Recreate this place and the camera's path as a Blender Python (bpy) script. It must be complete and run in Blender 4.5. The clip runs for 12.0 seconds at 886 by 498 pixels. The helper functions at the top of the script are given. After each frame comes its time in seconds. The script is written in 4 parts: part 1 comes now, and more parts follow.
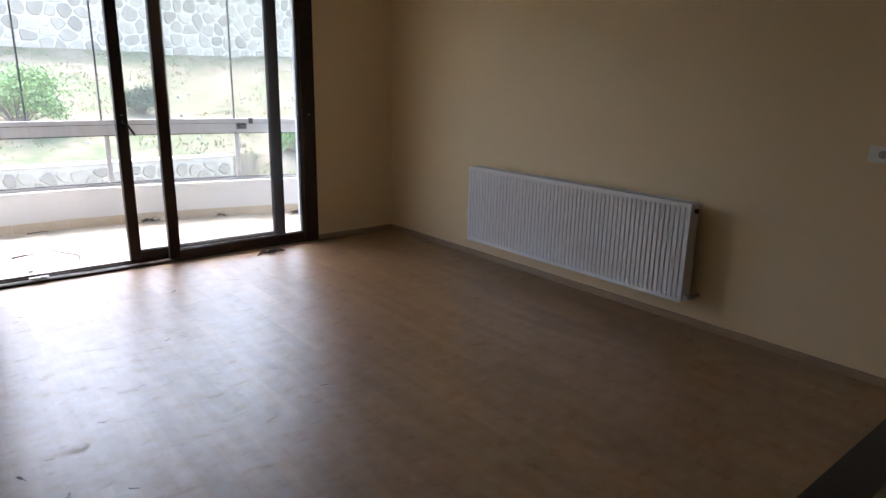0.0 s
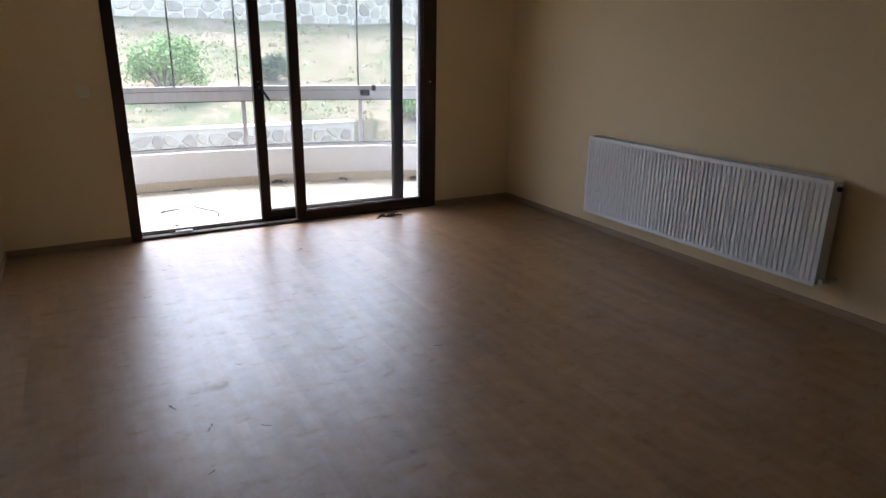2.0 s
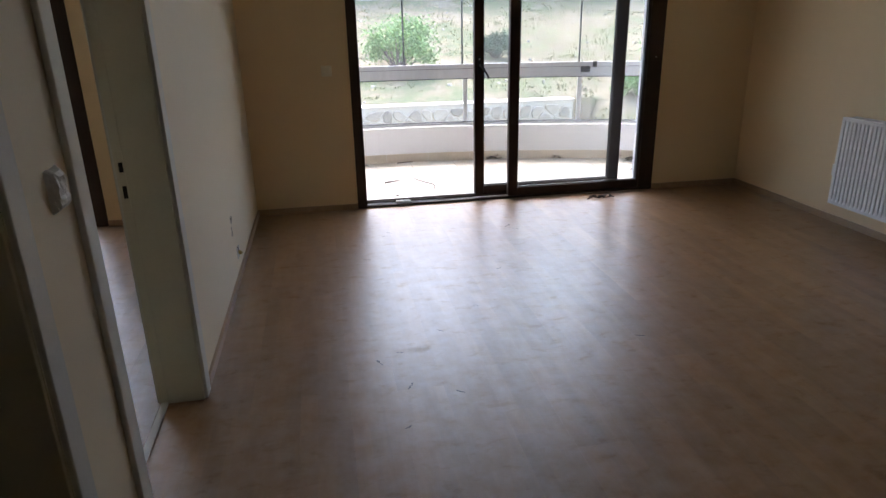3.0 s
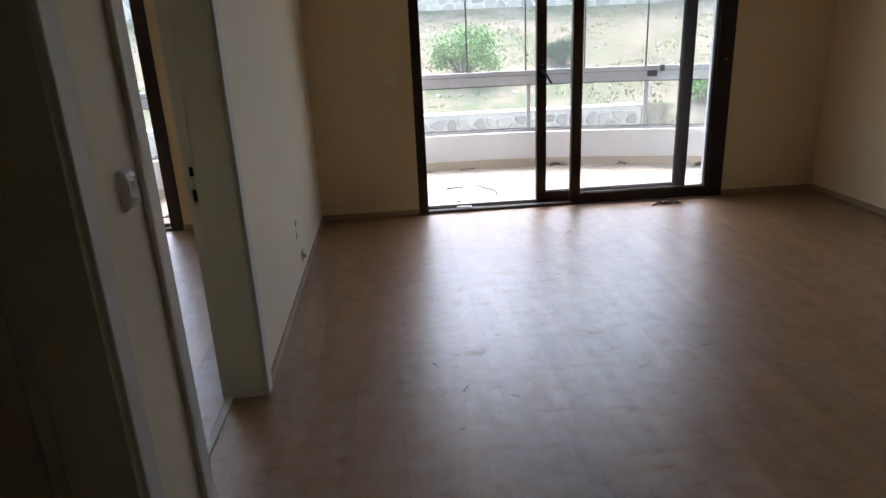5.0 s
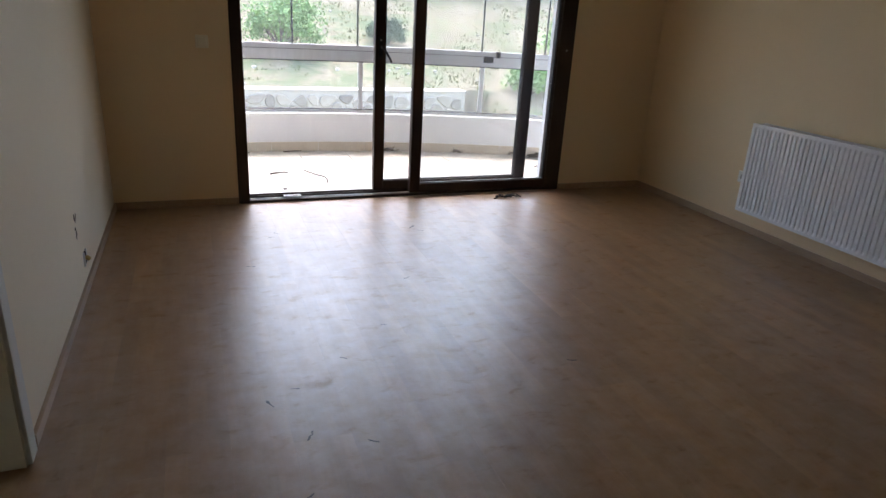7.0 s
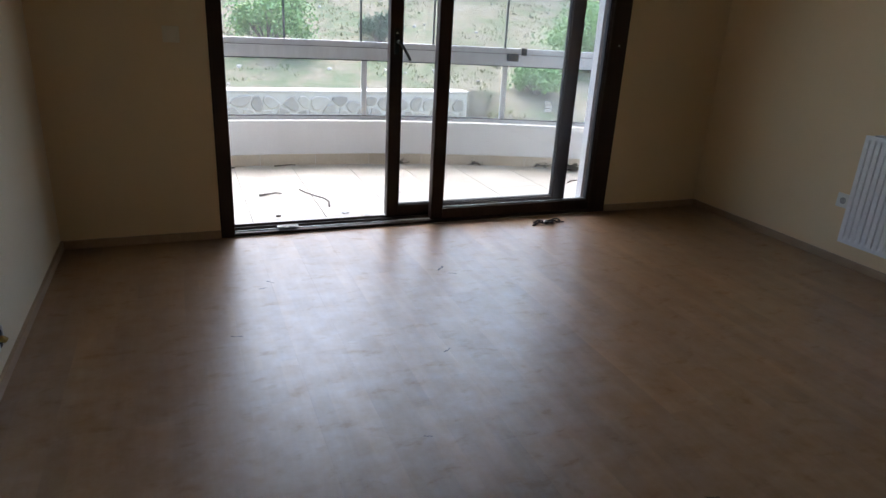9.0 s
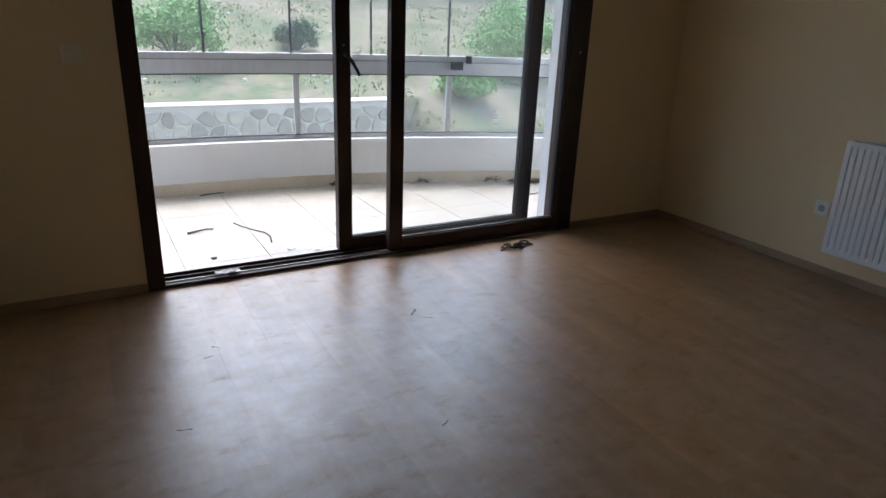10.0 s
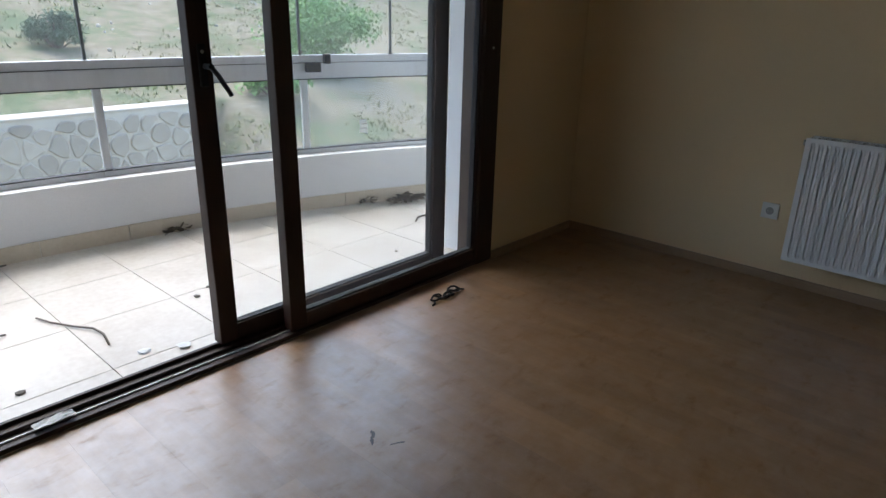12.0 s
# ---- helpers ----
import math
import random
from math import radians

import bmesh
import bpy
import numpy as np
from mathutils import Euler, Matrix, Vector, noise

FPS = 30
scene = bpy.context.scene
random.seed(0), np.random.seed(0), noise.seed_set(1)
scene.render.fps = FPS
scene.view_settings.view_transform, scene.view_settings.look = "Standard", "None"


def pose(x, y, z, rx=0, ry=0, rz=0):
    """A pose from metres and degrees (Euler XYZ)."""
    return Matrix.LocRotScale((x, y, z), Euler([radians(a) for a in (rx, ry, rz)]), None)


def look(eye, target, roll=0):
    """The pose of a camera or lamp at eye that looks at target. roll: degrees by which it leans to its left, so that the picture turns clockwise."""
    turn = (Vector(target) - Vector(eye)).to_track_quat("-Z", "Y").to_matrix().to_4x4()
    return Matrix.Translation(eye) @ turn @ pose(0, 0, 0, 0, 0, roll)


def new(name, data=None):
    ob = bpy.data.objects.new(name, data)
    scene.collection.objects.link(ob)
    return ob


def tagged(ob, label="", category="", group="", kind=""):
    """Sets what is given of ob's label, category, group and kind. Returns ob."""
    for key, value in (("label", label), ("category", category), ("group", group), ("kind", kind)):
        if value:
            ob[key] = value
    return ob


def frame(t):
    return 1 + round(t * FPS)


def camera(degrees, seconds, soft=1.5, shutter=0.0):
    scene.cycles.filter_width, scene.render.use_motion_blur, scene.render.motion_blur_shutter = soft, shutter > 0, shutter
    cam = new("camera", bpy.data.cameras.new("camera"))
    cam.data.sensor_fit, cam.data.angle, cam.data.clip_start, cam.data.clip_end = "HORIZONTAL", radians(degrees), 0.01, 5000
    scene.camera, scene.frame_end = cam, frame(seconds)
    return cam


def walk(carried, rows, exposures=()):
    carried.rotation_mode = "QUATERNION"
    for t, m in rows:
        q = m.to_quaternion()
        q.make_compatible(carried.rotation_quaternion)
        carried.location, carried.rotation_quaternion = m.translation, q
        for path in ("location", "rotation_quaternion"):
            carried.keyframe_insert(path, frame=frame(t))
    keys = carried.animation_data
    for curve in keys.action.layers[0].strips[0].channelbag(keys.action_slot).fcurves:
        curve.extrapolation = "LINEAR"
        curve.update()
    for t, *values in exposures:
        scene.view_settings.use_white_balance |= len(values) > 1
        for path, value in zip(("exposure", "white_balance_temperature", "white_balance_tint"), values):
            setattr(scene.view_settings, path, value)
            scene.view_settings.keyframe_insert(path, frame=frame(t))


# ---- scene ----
cam = camera(68.8, 12.0)
PATH = [
    (0, (0.417, 0.248, 1.435), (1.65, 1.736, 0.921), 1.1),
    (0.5, (0.445, 0.227, 1.438), (1.711, 1.688, 0.929), 0.8),
    (1, (0.421, 0.224, 1.439), (1.67, 1.697, 0.917), 0.6),
    (1.5, (0.389, 0.238, 1.428), (1.552, 1.758, 0.851), 0.8),
    (2, (0.368, 0.236, 1.435), (1.309, 1.892, 0.825), 0.8),
    (2.5, (0.371, 0.227, 1.447), (0.962, 2.015, 0.774), 0.2),
    (3, (0.396, 0.238, 1.432), (0.729, 2.093, 0.761), -1.2),
    (5, (0.431, 0.212, 1.416), (0.566, 2.102, 0.776), -2.7),
    (5.5, (0.437, 0.287, 1.414), (0.656, 2.145, 0.706), -1.2),
    (6, (0.441, 0.411, 1.339), (0.853, 2.242, 0.649), 0.5),
    (6.5, (0.39, 0.567, 1.359), (0.984, 2.35, 0.676), 2.4),
    (8.5, (0.412, 1.427, 1.28), (1.157, 3.141, 0.568), 4.0),
    (9, (0.471, 1.695, 1.267), (1.187, 3.428, 0.572), 3.2),
    (9.5, (0.528, 1.928, 1.271), (1.287, 3.656, 0.608), 3.9),
    (10, (0.435, 2.195, 1.277), (1.368, 3.829, 0.601), 2.2),
    (10.5, (0.408, 2.442, 1.257), (1.235, 4.151, 0.63), 1.5),
    (11, (0.411, 2.77, 1.241), (1.188, 4.503, 0.613), 3.2),
    (11.5, (0.398, 3.071, 1.293), (1.524, 4.584, 0.627), 2.9),
    (12, (0.529, 3.287, 1.274), (1.922, 4.543, 0.579), 1.3),
]
walk(cam, [(t, look(eye, target, roll)) for t, eye, target, roll in PATH],
     exposures=[(0.0, 3.53, 6730, 17.5), (3.0, 3.28, 6720, 17.5), (6.5, 3.31, 6700, 17), (8.5, 2.95, 6480, 14), (10.5, 2.60, 6330, 11.5), (12.0, 2.47, 6300, 10)])

# ---- world and light ----
world = bpy.data.worlds.new("overcast_sky")
scene.world = world
world.use_nodes = True
wn = world.node_tree.nodes
sky = wn.new("ShaderNodeTexSky")
sky.sky_type, sky.sun_disc = "NISHITA", False
sky.sun_elevation, sky.sun_rotation = radians(60), radians(0)
sky.air_density, sky.dust_density, sky.ozone_density = 1.0, 2.5, 2.0
world.node_tree.links.new(sky.outputs[0], wn["Background"].inputs[0])
wn["Background"].inputs[1].default_value = 0.15

sun_data = bpy.data.lights.new("sun", "SUN")
sun_data.energy, sun_data.angle, sun_data.color = 0.2, radians(40), (1.0, 0.98, 0.96)
sun = new("sun", sun_data)
sun.matrix_world = look((0, 0, 30), (0, -0.577, 29))

# ---- materials ----
def material(name):
    m = bpy.data.materials.new(name)
    m.use_nodes = True
    return m, m.node_tree.nodes, m.node_tree.links, m.node_tree.nodes["Principled BSDF"]

def coords(n, l, scale):
    tc, mp = n.new("ShaderNodeTexCoord"), n.new("ShaderNodeMapping")
    mp.inputs["Scale"].default_value = scale
    l.new(tc.outputs["Object"], mp.inputs[0])
    return mp.outputs[0]

def noise_tex(n, l, vec, scale, detail=4.0, rough=0.55):
    t = n.new("ShaderNodeTexNoise")
    t.inputs["Scale"].default_value, t.inputs["Detail"].default_value, t.inputs["Roughness"].default_value = scale, detail, rough
    l.new(vec, t.inputs["Vector"])
    return t.outputs["Fac"]

def ramp(n, l, fac, stops):
    r = n.new("ShaderNodeValToRGB")
    while len(r.color_ramp.elements) < len(stops):
        r.color_ramp.elements.new(0.5)
    for e, (p, c) in zip(r.color_ramp.elements, stops):
        e.position, e.color = p, (*c, 1) if len(c) == 3 else c
    l.new(fac, r.inputs[0])
    return r.outputs[0]

def mix(n, l, kind, fac, a, b):
    x = n.new("ShaderNodeMix")
    x.data_type, x.blend_type = "RGBA", kind
    for sock, v in ((x.inputs[0], fac), (x.inputs[6], a), (x.inputs[7], b)):
        if isinstance(v, (int, float)):
            sock.default_value = v
        elif isinstance(v, tuple):
            sock.default_value = (*v, 1)
        else:
            l.new(v, sock)
    return x.outputs[2]

def math_node(n, l, op, a, b):
    x = n.new("ShaderNodeMath")
    x.operation = op
    for sock, v in ((x.inputs[0], a), (x.inputs[1], b)):
        if isinstance(v, (int, float)):
            sock.default_value = v
        else:
            l.new(v, sock)
    return x.outputs[0]

def bump(n, l, p, height, strength, distance=0.01):
    b = n.new("ShaderNodeBump")
    b.inputs["Strength"].default_value, b.inputs["Distance"].default_value = strength, distance
    l.new(height, b.inputs["Height"])
    l.new(b.outputs[0], p.inputs["Normal"])

def surface(name, low, high, scale=3.0, fine=60.0, rough=(0.5, 0.7), relief=0.15, depth=0.004, metal=0.0, stretch=(1, 1, 1), spread=0.0, placed=False):
    """Two scales of colour variation, a roughness range and fine relief; spread varies piece from piece."""
    m, n, l, p = material(name)
    v = n.new("ShaderNodeNewGeometry").outputs["Position"] if placed else coords(n, l, stretch)
    big, small = noise_tex(n, l, v, scale), noise_tex(n, l, v, fine, 3.0)
    both = math_node(n, l, "ADD", math_node(n, l, "MULTIPLY", big, 0.65), math_node(n, l, "MULTIPLY", small, 0.35))
    col = ramp(n, l, both, [(0.3, low), (0.7, high)])
    if spread:
        info = n.new("ShaderNodeObjectInfo")
        geo = n.new("ShaderNodeNewGeometry")
        rnd = math_node(n, l, "FRACT", math_node(n, l, "ADD", info.outputs["Random"], geo.outputs["Random Per Island"]), 0)
        tone = math_node(n, l, "ADD", math_node(n, l, "MULTIPLY", rnd, 2 * spread), 1 - spread)
        grey = n.new("ShaderNodeCombineColor")
        for k in range(3):
            l.new(tone, grey.inputs[k])
        col = mix(n, l, "MULTIPLY", 1.0, col, grey.outputs[0])
    l.new(col, p.inputs["Base Color"])
    r = n.new("ShaderNodeMapRange")
    r.inputs["To Min"].default_value, r.inputs["To Max"].default_value = rough
    l.new(big, r.inputs["Value"])
    l.new(r.outputs[0], p.inputs["Roughness"])
    p.inputs["Metallic"].default_value = metal
    if relief:
        bump(n, l, p, small, relief, depth)
    return m

WALL = surface("wall_paint", (0.77, 0.595, 0.36), (0.82, 0.645, 0.405), 0.9, 180, (0.55, 0.7), 0.12, 0.002)
LEFT_WALL = surface("pale_wall_paint", (0.72, 0.63, 0.46), (0.77, 0.68, 0.51), 0.9, 180, (0.5, 0.65), 0.12, 0.002)
WHITE_RENDER = surface("white_render", (0.70, 0.70, 0.70), (0.80, 0.80, 0.79), 1.5, 120, (0.7, 0.85), 0.3, 0.003)
CEILING = surface("ceiling_paint", (0.78, 0.77, 0.74), (0.82, 0.81, 0.78), 1.0, 120, (0.7, 0.8), 0.1, 0.002)
BROWN_PVC = surface("brown_profile", (0.024, 0.010, 0.005), (0.045, 0.018, 0.009), 6, 140, (0.45, 0.6), 0.1, 0.001, stretch=(8, 8, 0.6))
RUBBER = surface("black_gasket", (0.010, 0.010, 0.010), (0.02, 0.02, 0.02), 20, 200, (0.6, 0.8), 0.05)
ALU = surface("aluminium_profile", (0.52, 0.53, 0.53), (0.62, 0.63, 0.63), 4, 90, (0.38, 0.5), 0.05, 0.001, 0.4, (6, 6, 1))
DARK_ALU = surface("grey_pane_edge", (0.13, 0.14, 0.14), (0.2, 0.21, 0.21), 4, 90, (0.4, 0.55), 0.05, 0.001, 0.3)
RAD_WHITE = surface("radiator_enamel", (0.82, 0.82, 0.83), (0.86, 0.86, 0.87), 5, 150, (0.28, 0.4), 0.03, 0.001)
PLASTIC = surface("white_plastic", (0.74, 0.74, 0.70), (0.80, 0.80, 0.76), 8, 200, (0.3, 0.4), 0.02, 0.001)
# white plastic greyed to paint in the shade of a socket's well
SHADED_PLASTIC = surface("shaded_well_plastic", (0.30, 0.30, 0.29), (0.36, 0.36, 0.35), 8, 200, (0.35, 0.45), 0.02, 0.001)
# near-black for the shade inside holes, laid on as thin solids
HOLE_SHADE = surface("painted_hole_shade", (0.01, 0.01, 0.01), (0.025, 0.022, 0.02), 30, 200, (0.6, 0.9), 0.1)
CASING = surface("door_casing_paint", (0.56, 0.55, 0.49), (0.63, 0.62, 0.56), 2, 110, (0.4, 0.55), 0.08, 0.001)
JAMB = surface("door_frame_paint", (0.55, 0.52, 0.41), (0.61, 0.58, 0.46), 2, 110, (0.4, 0.55), 0.08, 0.001)
SKIRT = surface("laminate_skirting", (0.34, 0.225, 0.14), (0.44, 0.31, 0.20), 4, 40, (0.35, 0.5), 0.05, 0.001, stretch=(8, 1, 8))
STEEL = surface("brushed_steel", (0.5, 0.5, 0.5), (0.62, 0.62, 0.6), 12, 200, (0.25, 0.4), 0.05, 0.0005, 1.0)
BRASS = surface("dull_brass", (0.42, 0.30, 0.10), (0.55, 0.40, 0.15), 12, 200, (0.35, 0.5), 0.1, 0.001, 0.8)
DARK_STONE = surface("dark_granite", (0.008, 0.008, 0.009), (0.03, 0.03, 0.032), 60, 220, (0.25, 0.4), 0.03, 0.001)
TILE_PALE = surface("cream_floor_tile", (0.56, 0.50, 0.42), (0.76, 0.72, 0.65), 2.6, 34, (0.4, 0.65), 0.08, 0.001, spread=0.03, placed=True)
TILE_TAN = surface("tan_skirting_tile", (0.54, 0.46, 0.34), (0.66, 0.58, 0.46), 5, 60, (0.4, 0.6), 0.1, 0.001, spread=0.05, placed=True)
GROUT = surface("grey_grout", (0.46, 0.42, 0.36), (0.58, 0.53, 0.46), 10, 120, (0.8, 0.9), 0.4)
STONE = surface("wall_stone", (0.36, 0.315, 0.245), (0.52, 0.46, 0.37), 5, 26, (0.75, 0.95), 0.6, 0.012, spread=0.28)
MORTAR = surface("pale_mortar", (0.58, 0.52, 0.43), (0.68, 0.62, 0.52), 3, 40, (0.85, 0.95), 0.6, 0.01)
PALE_MORTAR = surface("white_mortar", (0.60, 0.54, 0.45), (0.70, 0.64, 0.54), 3, 40, (0.85, 0.95), 0.6, 0.01)
TWIG = surface("dry_twig", (0.09, 0.08, 0.065), (0.20, 0.17, 0.14), 14, 90, (0.7, 0.9), 0.5, 0.002)
DEAD_LEAF = surface("dry_leaf", (0.06, 0.055, 0.04), (0.20, 0.16, 0.11), 20, 120, (0.7, 0.9), 0.3, 0.002, spread=0.35)
CORD = surface("black_cord", (0.008, 0.008, 0.009), (0.02, 0.02, 0.022), 30, 300, (0.5, 0.7), 0.3, 0.001)
PAPER = surface("crumpled_plastic", (0.60, 0.60, 0.58), (0.80, 0.80, 0.78), 15, 90, (0.25, 0.5), 0.5, 0.004)
DIRT = surface("floor_dirt", (0.09, 0.075, 0.065), (0.17, 0.145, 0.125), 30, 200, (0.8, 0.95), 0.4)
LEAF = surface("shrub_leaf", (0.13, 0.27, 0.075), (0.27, 0.44, 0.15), 3, 30, (0.55, 0.75), 0.1, spread=0.35)
PINE_LEAF = surface("dark_needle", (0.06, 0.115, 0.07), (0.12, 0.20, 0.11), 3, 30, (0.55, 0.75), 0.1, spread=0.35)
GRASS = surface("dry_grass", (0.17, 0.22, 0.08), (0.36, 0.31, 0.16), 0.7, 9, (0.75, 0.9), 0.1, spread=0.3)
PEBBLE = surface("loose_rubble", (0.36, 0.32, 0.26), (0.52, 0.47, 0.40), 6, 60, (0.8, 0.95), 0.5, spread=0.25)

def laminate():
    """Oak laminate of printed strips: stretched grain, strip tones, a film of dust tinted cool to paint in sky glare,
    scuffs and trodden marks.
    """
    m, n, l, p = material("laminate_floor")
    info = n.new("ShaderNodeObjectInfo")
    geo = n.new("ShaderNodeNewGeometry")
    rnd = math_node(n, l, "FRACT", math_node(n, l, "ADD", info.outputs["Random"], geo.outputs["Random Per Island"]), 0)
    pos = geo.outputs["Position"]
    mp = n.new("ShaderNodeMapping")
    mp.inputs["Scale"].default_value = (4.5, 0.7, 1)
    l.new(pos, mp.inputs[0])
    off = n.new("ShaderNodeCombineXYZ")
    l.new(math_node(n, l, "MULTIPLY", rnd, 40.0), off.inputs[1])
    l.new(off.outputs[0], mp.inputs["Location"])
    grain = noise_tex(n, l, mp.outputs[0], 2.2, 6.0, 0.62)
    fine = noise_tex(n, l, mp.outputs[0], 14.0, 3.0)
    g = math_node(n, l, "ADD", math_node(n, l, "MULTIPLY", grain, 0.8), math_node(n, l, "MULTIPLY", fine, 0.2))
    col = ramp(n, l, g, [(0.25, (0.205, 0.104, 0.038)), (0.5, (0.282, 0.151, 0.059)), (0.75, (0.355, 0.202, 0.086))])
    # printed strips, three to a plank, each with a tone of its own
    turn = n.new("ShaderNodeMapping")
    turn.inputs["Rotation"].default_value = (0, 0, radians(90))
    turn.inputs["Location"].default_value = (0, -0.028, 0)
    l.new(pos, turn.inputs[0])
    strip = n.new("ShaderNodeTexBrick")
    strip.offset, strip.offset_frequency, strip.squash = 0.37, 2, 1.0
    strip.inputs["Color1"].default_value, strip.inputs["Color2"].default_value = (0.80, 0.80, 0.80, 1), (1.20, 1.19, 1.17, 1)
    strip.inputs["Scale"].default_value, strip.inputs["Mortar Size"].default_value = 1.0, 0.0
    strip.inputs["Brick Width"].default_value, strip.inputs["Row Height"].default_value = 0.43, 0.0643
    l.new(turn.outputs[0], strip.inputs["Vector"])
    col = mix(n, l, "MULTIPLY", 0.42, col, strip.outputs["Color"])
    tone = math_node(n, l, "ADD", math_node(n, l, "MULTIPLY", rnd, 0.16), 0.92)
    grey = n.new("ShaderNodeCombineColor")
    for k in range(3):
        l.new(tone, grey.inputs[k])
    col = mix(n, l, "MULTIPLY", 1.0, col, grey.outputs[0])
    # dust: broad clouds broken by wiped streaks; its slight blue paints in sky glare
    cloud = noise_tex(n, l, pos, 1.6, 5.0, 0.6)
    scuff = noise_tex(n, l, pos, 12.0, 6.0, 0.68)
    wipe = n.new("ShaderNodeMapping")
    wipe.inputs["Rotation"].default_value, wipe.inputs["Scale"].default_value = (0, 0, 0.7), (7.0, 11.0, 1)
    l.new(pos, wipe.inputs[0])
    streak = noise_tex(n, l, wipe.outputs[0], 1.0, 4.0, 0.6)
    both = math_node(n, l, "ADD", math_node(n, l, "MULTIPLY", scuff, 0.5), math_node(n, l, "MULTIPLY", streak, 0.5))
    dust = ramp(n, l, math_node(n, l, "ADD", math_node(n, l, "MULTIPLY", cloud, 0.4), math_node(n, l, "MULTIPLY", both, 0.6)), [(0.40, (0, 0, 0)), (0.62, (1, 1, 1))])
    col = mix(n, l, "MIX", math_node(n, l, "MULTIPLY", dust, 0.07), col, (0.40, 0.40, 0.41))
    marks = n.new("ShaderNodeMapping")
    marks.inputs["Rotation"].default_value, marks.inputs["Scale"].default_value = (0, 0, -0.35), (8.0, 15.0, 1)
    bend = n.new("ShaderNodeTexNoise")
    bend.inputs["Scale"].default_value = 3.0
    l.new(pos, bend.inputs["Vector"])
    l.new(mix(n, l, "LINEAR_LIGHT", 0.08, pos, bend.outputs["Color"]), marks.inputs[0])
    spots = ramp(n, l, noise_tex(n, l, marks.outputs[0], 1.0, 4.0, 0.62), [(0.57, (0, 0, 0)), (0.70, (1, 1, 1))])
    col = mix(n, l, "MIX", math_node(n, l, "MULTIPLY", spots, 0.07), col, (0.07, 0.06, 0.055))
    l.new(col, p.inputs["Base Color"])
    rough = math_node(n, l, "ADD", math_node(n, l, "MULTIPLY", dust, 0.06), 0.345)
    rough = math_node(n, l, "ADD", rough, math_node(n, l, "MULTIPLY", spots, 0.14))
    l.new(rough, p.inputs["Roughness"])
    # dried marks kill the gloss
    gloss = math_node(n, l, "SUBTRACT", 1.0, math_node(n, l, "MULTIPLY", spots, 0.34))
    gloss = math_node(n, l, "MULTIPLY", gloss, math_node(n, l, "ADD", math_node(n, l, "MULTIPLY", both, 1.9), -0.02))
    l.new(gloss, p.inputs["Specular IOR Level"])
    p.inputs["IOR"].default_value = 1.77
    bump(n, l, p, fine, 0.02, 0.001)
    return m

LAMINATE = laminate()

def pane_glass(name, haze, tint):
    """Clear pane with a Fresnel gloss and a film of dust."""
    m, n, l, p = material(name)
    n.remove(p)
    out = n["Material Output"]
    clear, gloss, film = n.new("ShaderNodeBsdfTransparent"), n.new("ShaderNodeBsdfGlossy"), n.new("ShaderNodeBsdfTranslucent")
    clear.inputs[0].default_value = (*tint, 1)
    gloss.inputs["Roughness"].default_value = 0.02
    film.inputs[0].default_value = (0.87, 0.86, 0.83, 1)
    face = n.new("ShaderNodeLayerWeight")
    shine = math_node(n, l, "ADD", math_node(n, l, "MULTIPLY", math_node(n, l, "POWER", face.outputs["Facing"], 5.0), 0.9), 0.02)
    v = coords(n, l, (1, 1, 1))
    streak = noise_tex(n, l, v, 2.5, 5.0, 0.6)
    amount = math_node(n, l, "MULTIPLY", math_node(n, l, "ADD", streak, 0.5), haze)
    a, b = n.new("ShaderNodeMixShader"), n.new("ShaderNodeMixShader")
    l.new(amount, a.inputs[0]); l.new(clear.outputs[0], a.inputs[1]); l.new(film.outputs[0], a.inputs[2])
    l.new(shine, b.inputs[0]); l.new(a.outputs[0], b.inputs[1]); l.new(gloss.outputs[0], b.inputs[2])
    l.new(b.outputs[0], out.inputs[0])
    return m

GLASS = pane_glass("door_glass", 0.007, (0.985, 0.99, 0.985))
BALCONY_GLASS = pane_glass("balcony_glass", 0.024, (0.90, 0.915, 0.90))

def soil():
    m, n, l, p = material("hillside_ground")
    geo = n.new("ShaderNodeNewGeometry")
    big = noise_tex(n, l, geo.outputs["Position"], 0.35, 5.0, 0.6)
    mid = noise_tex(n, l, geo.outputs["Position"], 1.7, 5.0, 0.65)
    small = noise_tex(n, l, geo.outputs["Position"], 14.0, 4.0, 0.6)
    both = math_node(n, l, "ADD", math_node(n, l, "MULTIPLY", big, 0.5), math_node(n, l, "MULTIPLY", mid, 0.5))
    col = ramp(n, l, both, [(0.38, (0.09, 0.13, 0.055)), (0.46, (0.15, 0.165, 0.085)), (0.53, (0.23, 0.195, 0.125)), (0.64, (0.30, 0.26, 0.19))])
    dark = ramp(n, l, small, [(0.3, (0.75, 0.75, 0.72)), (0.6, (1, 1, 1))])
    l.new(mix(n, l, "MULTIPLY", 1.0, col, dark), p.inputs["Base Color"])
    p.inputs["Roughness"].default_value = 0.95
    bump(n, l, p, small, 0.35, 0.03)
    return m

SOIL = soil()

# ---- mesh helpers ----
def mesh_of(name, bm, mat, smooth=False):
    me = bpy.data.meshes.new(name)
    bmesh.ops.recalc_face_normals(bm, faces=bm.faces)
    bm.to_mesh(me)
    bm.free()
    me.materials.append(mat)
    if smooth:
        for f in me.polygons:
            f.use_smooth = True
    return me

def part(name, bm, mat, parent=None, label="", smooth=False):
    ob = new(name, mesh_of(name, bm, mat, smooth))
    if parent:
        ob.parent = parent
    return tagged(ob, label) if label else ob

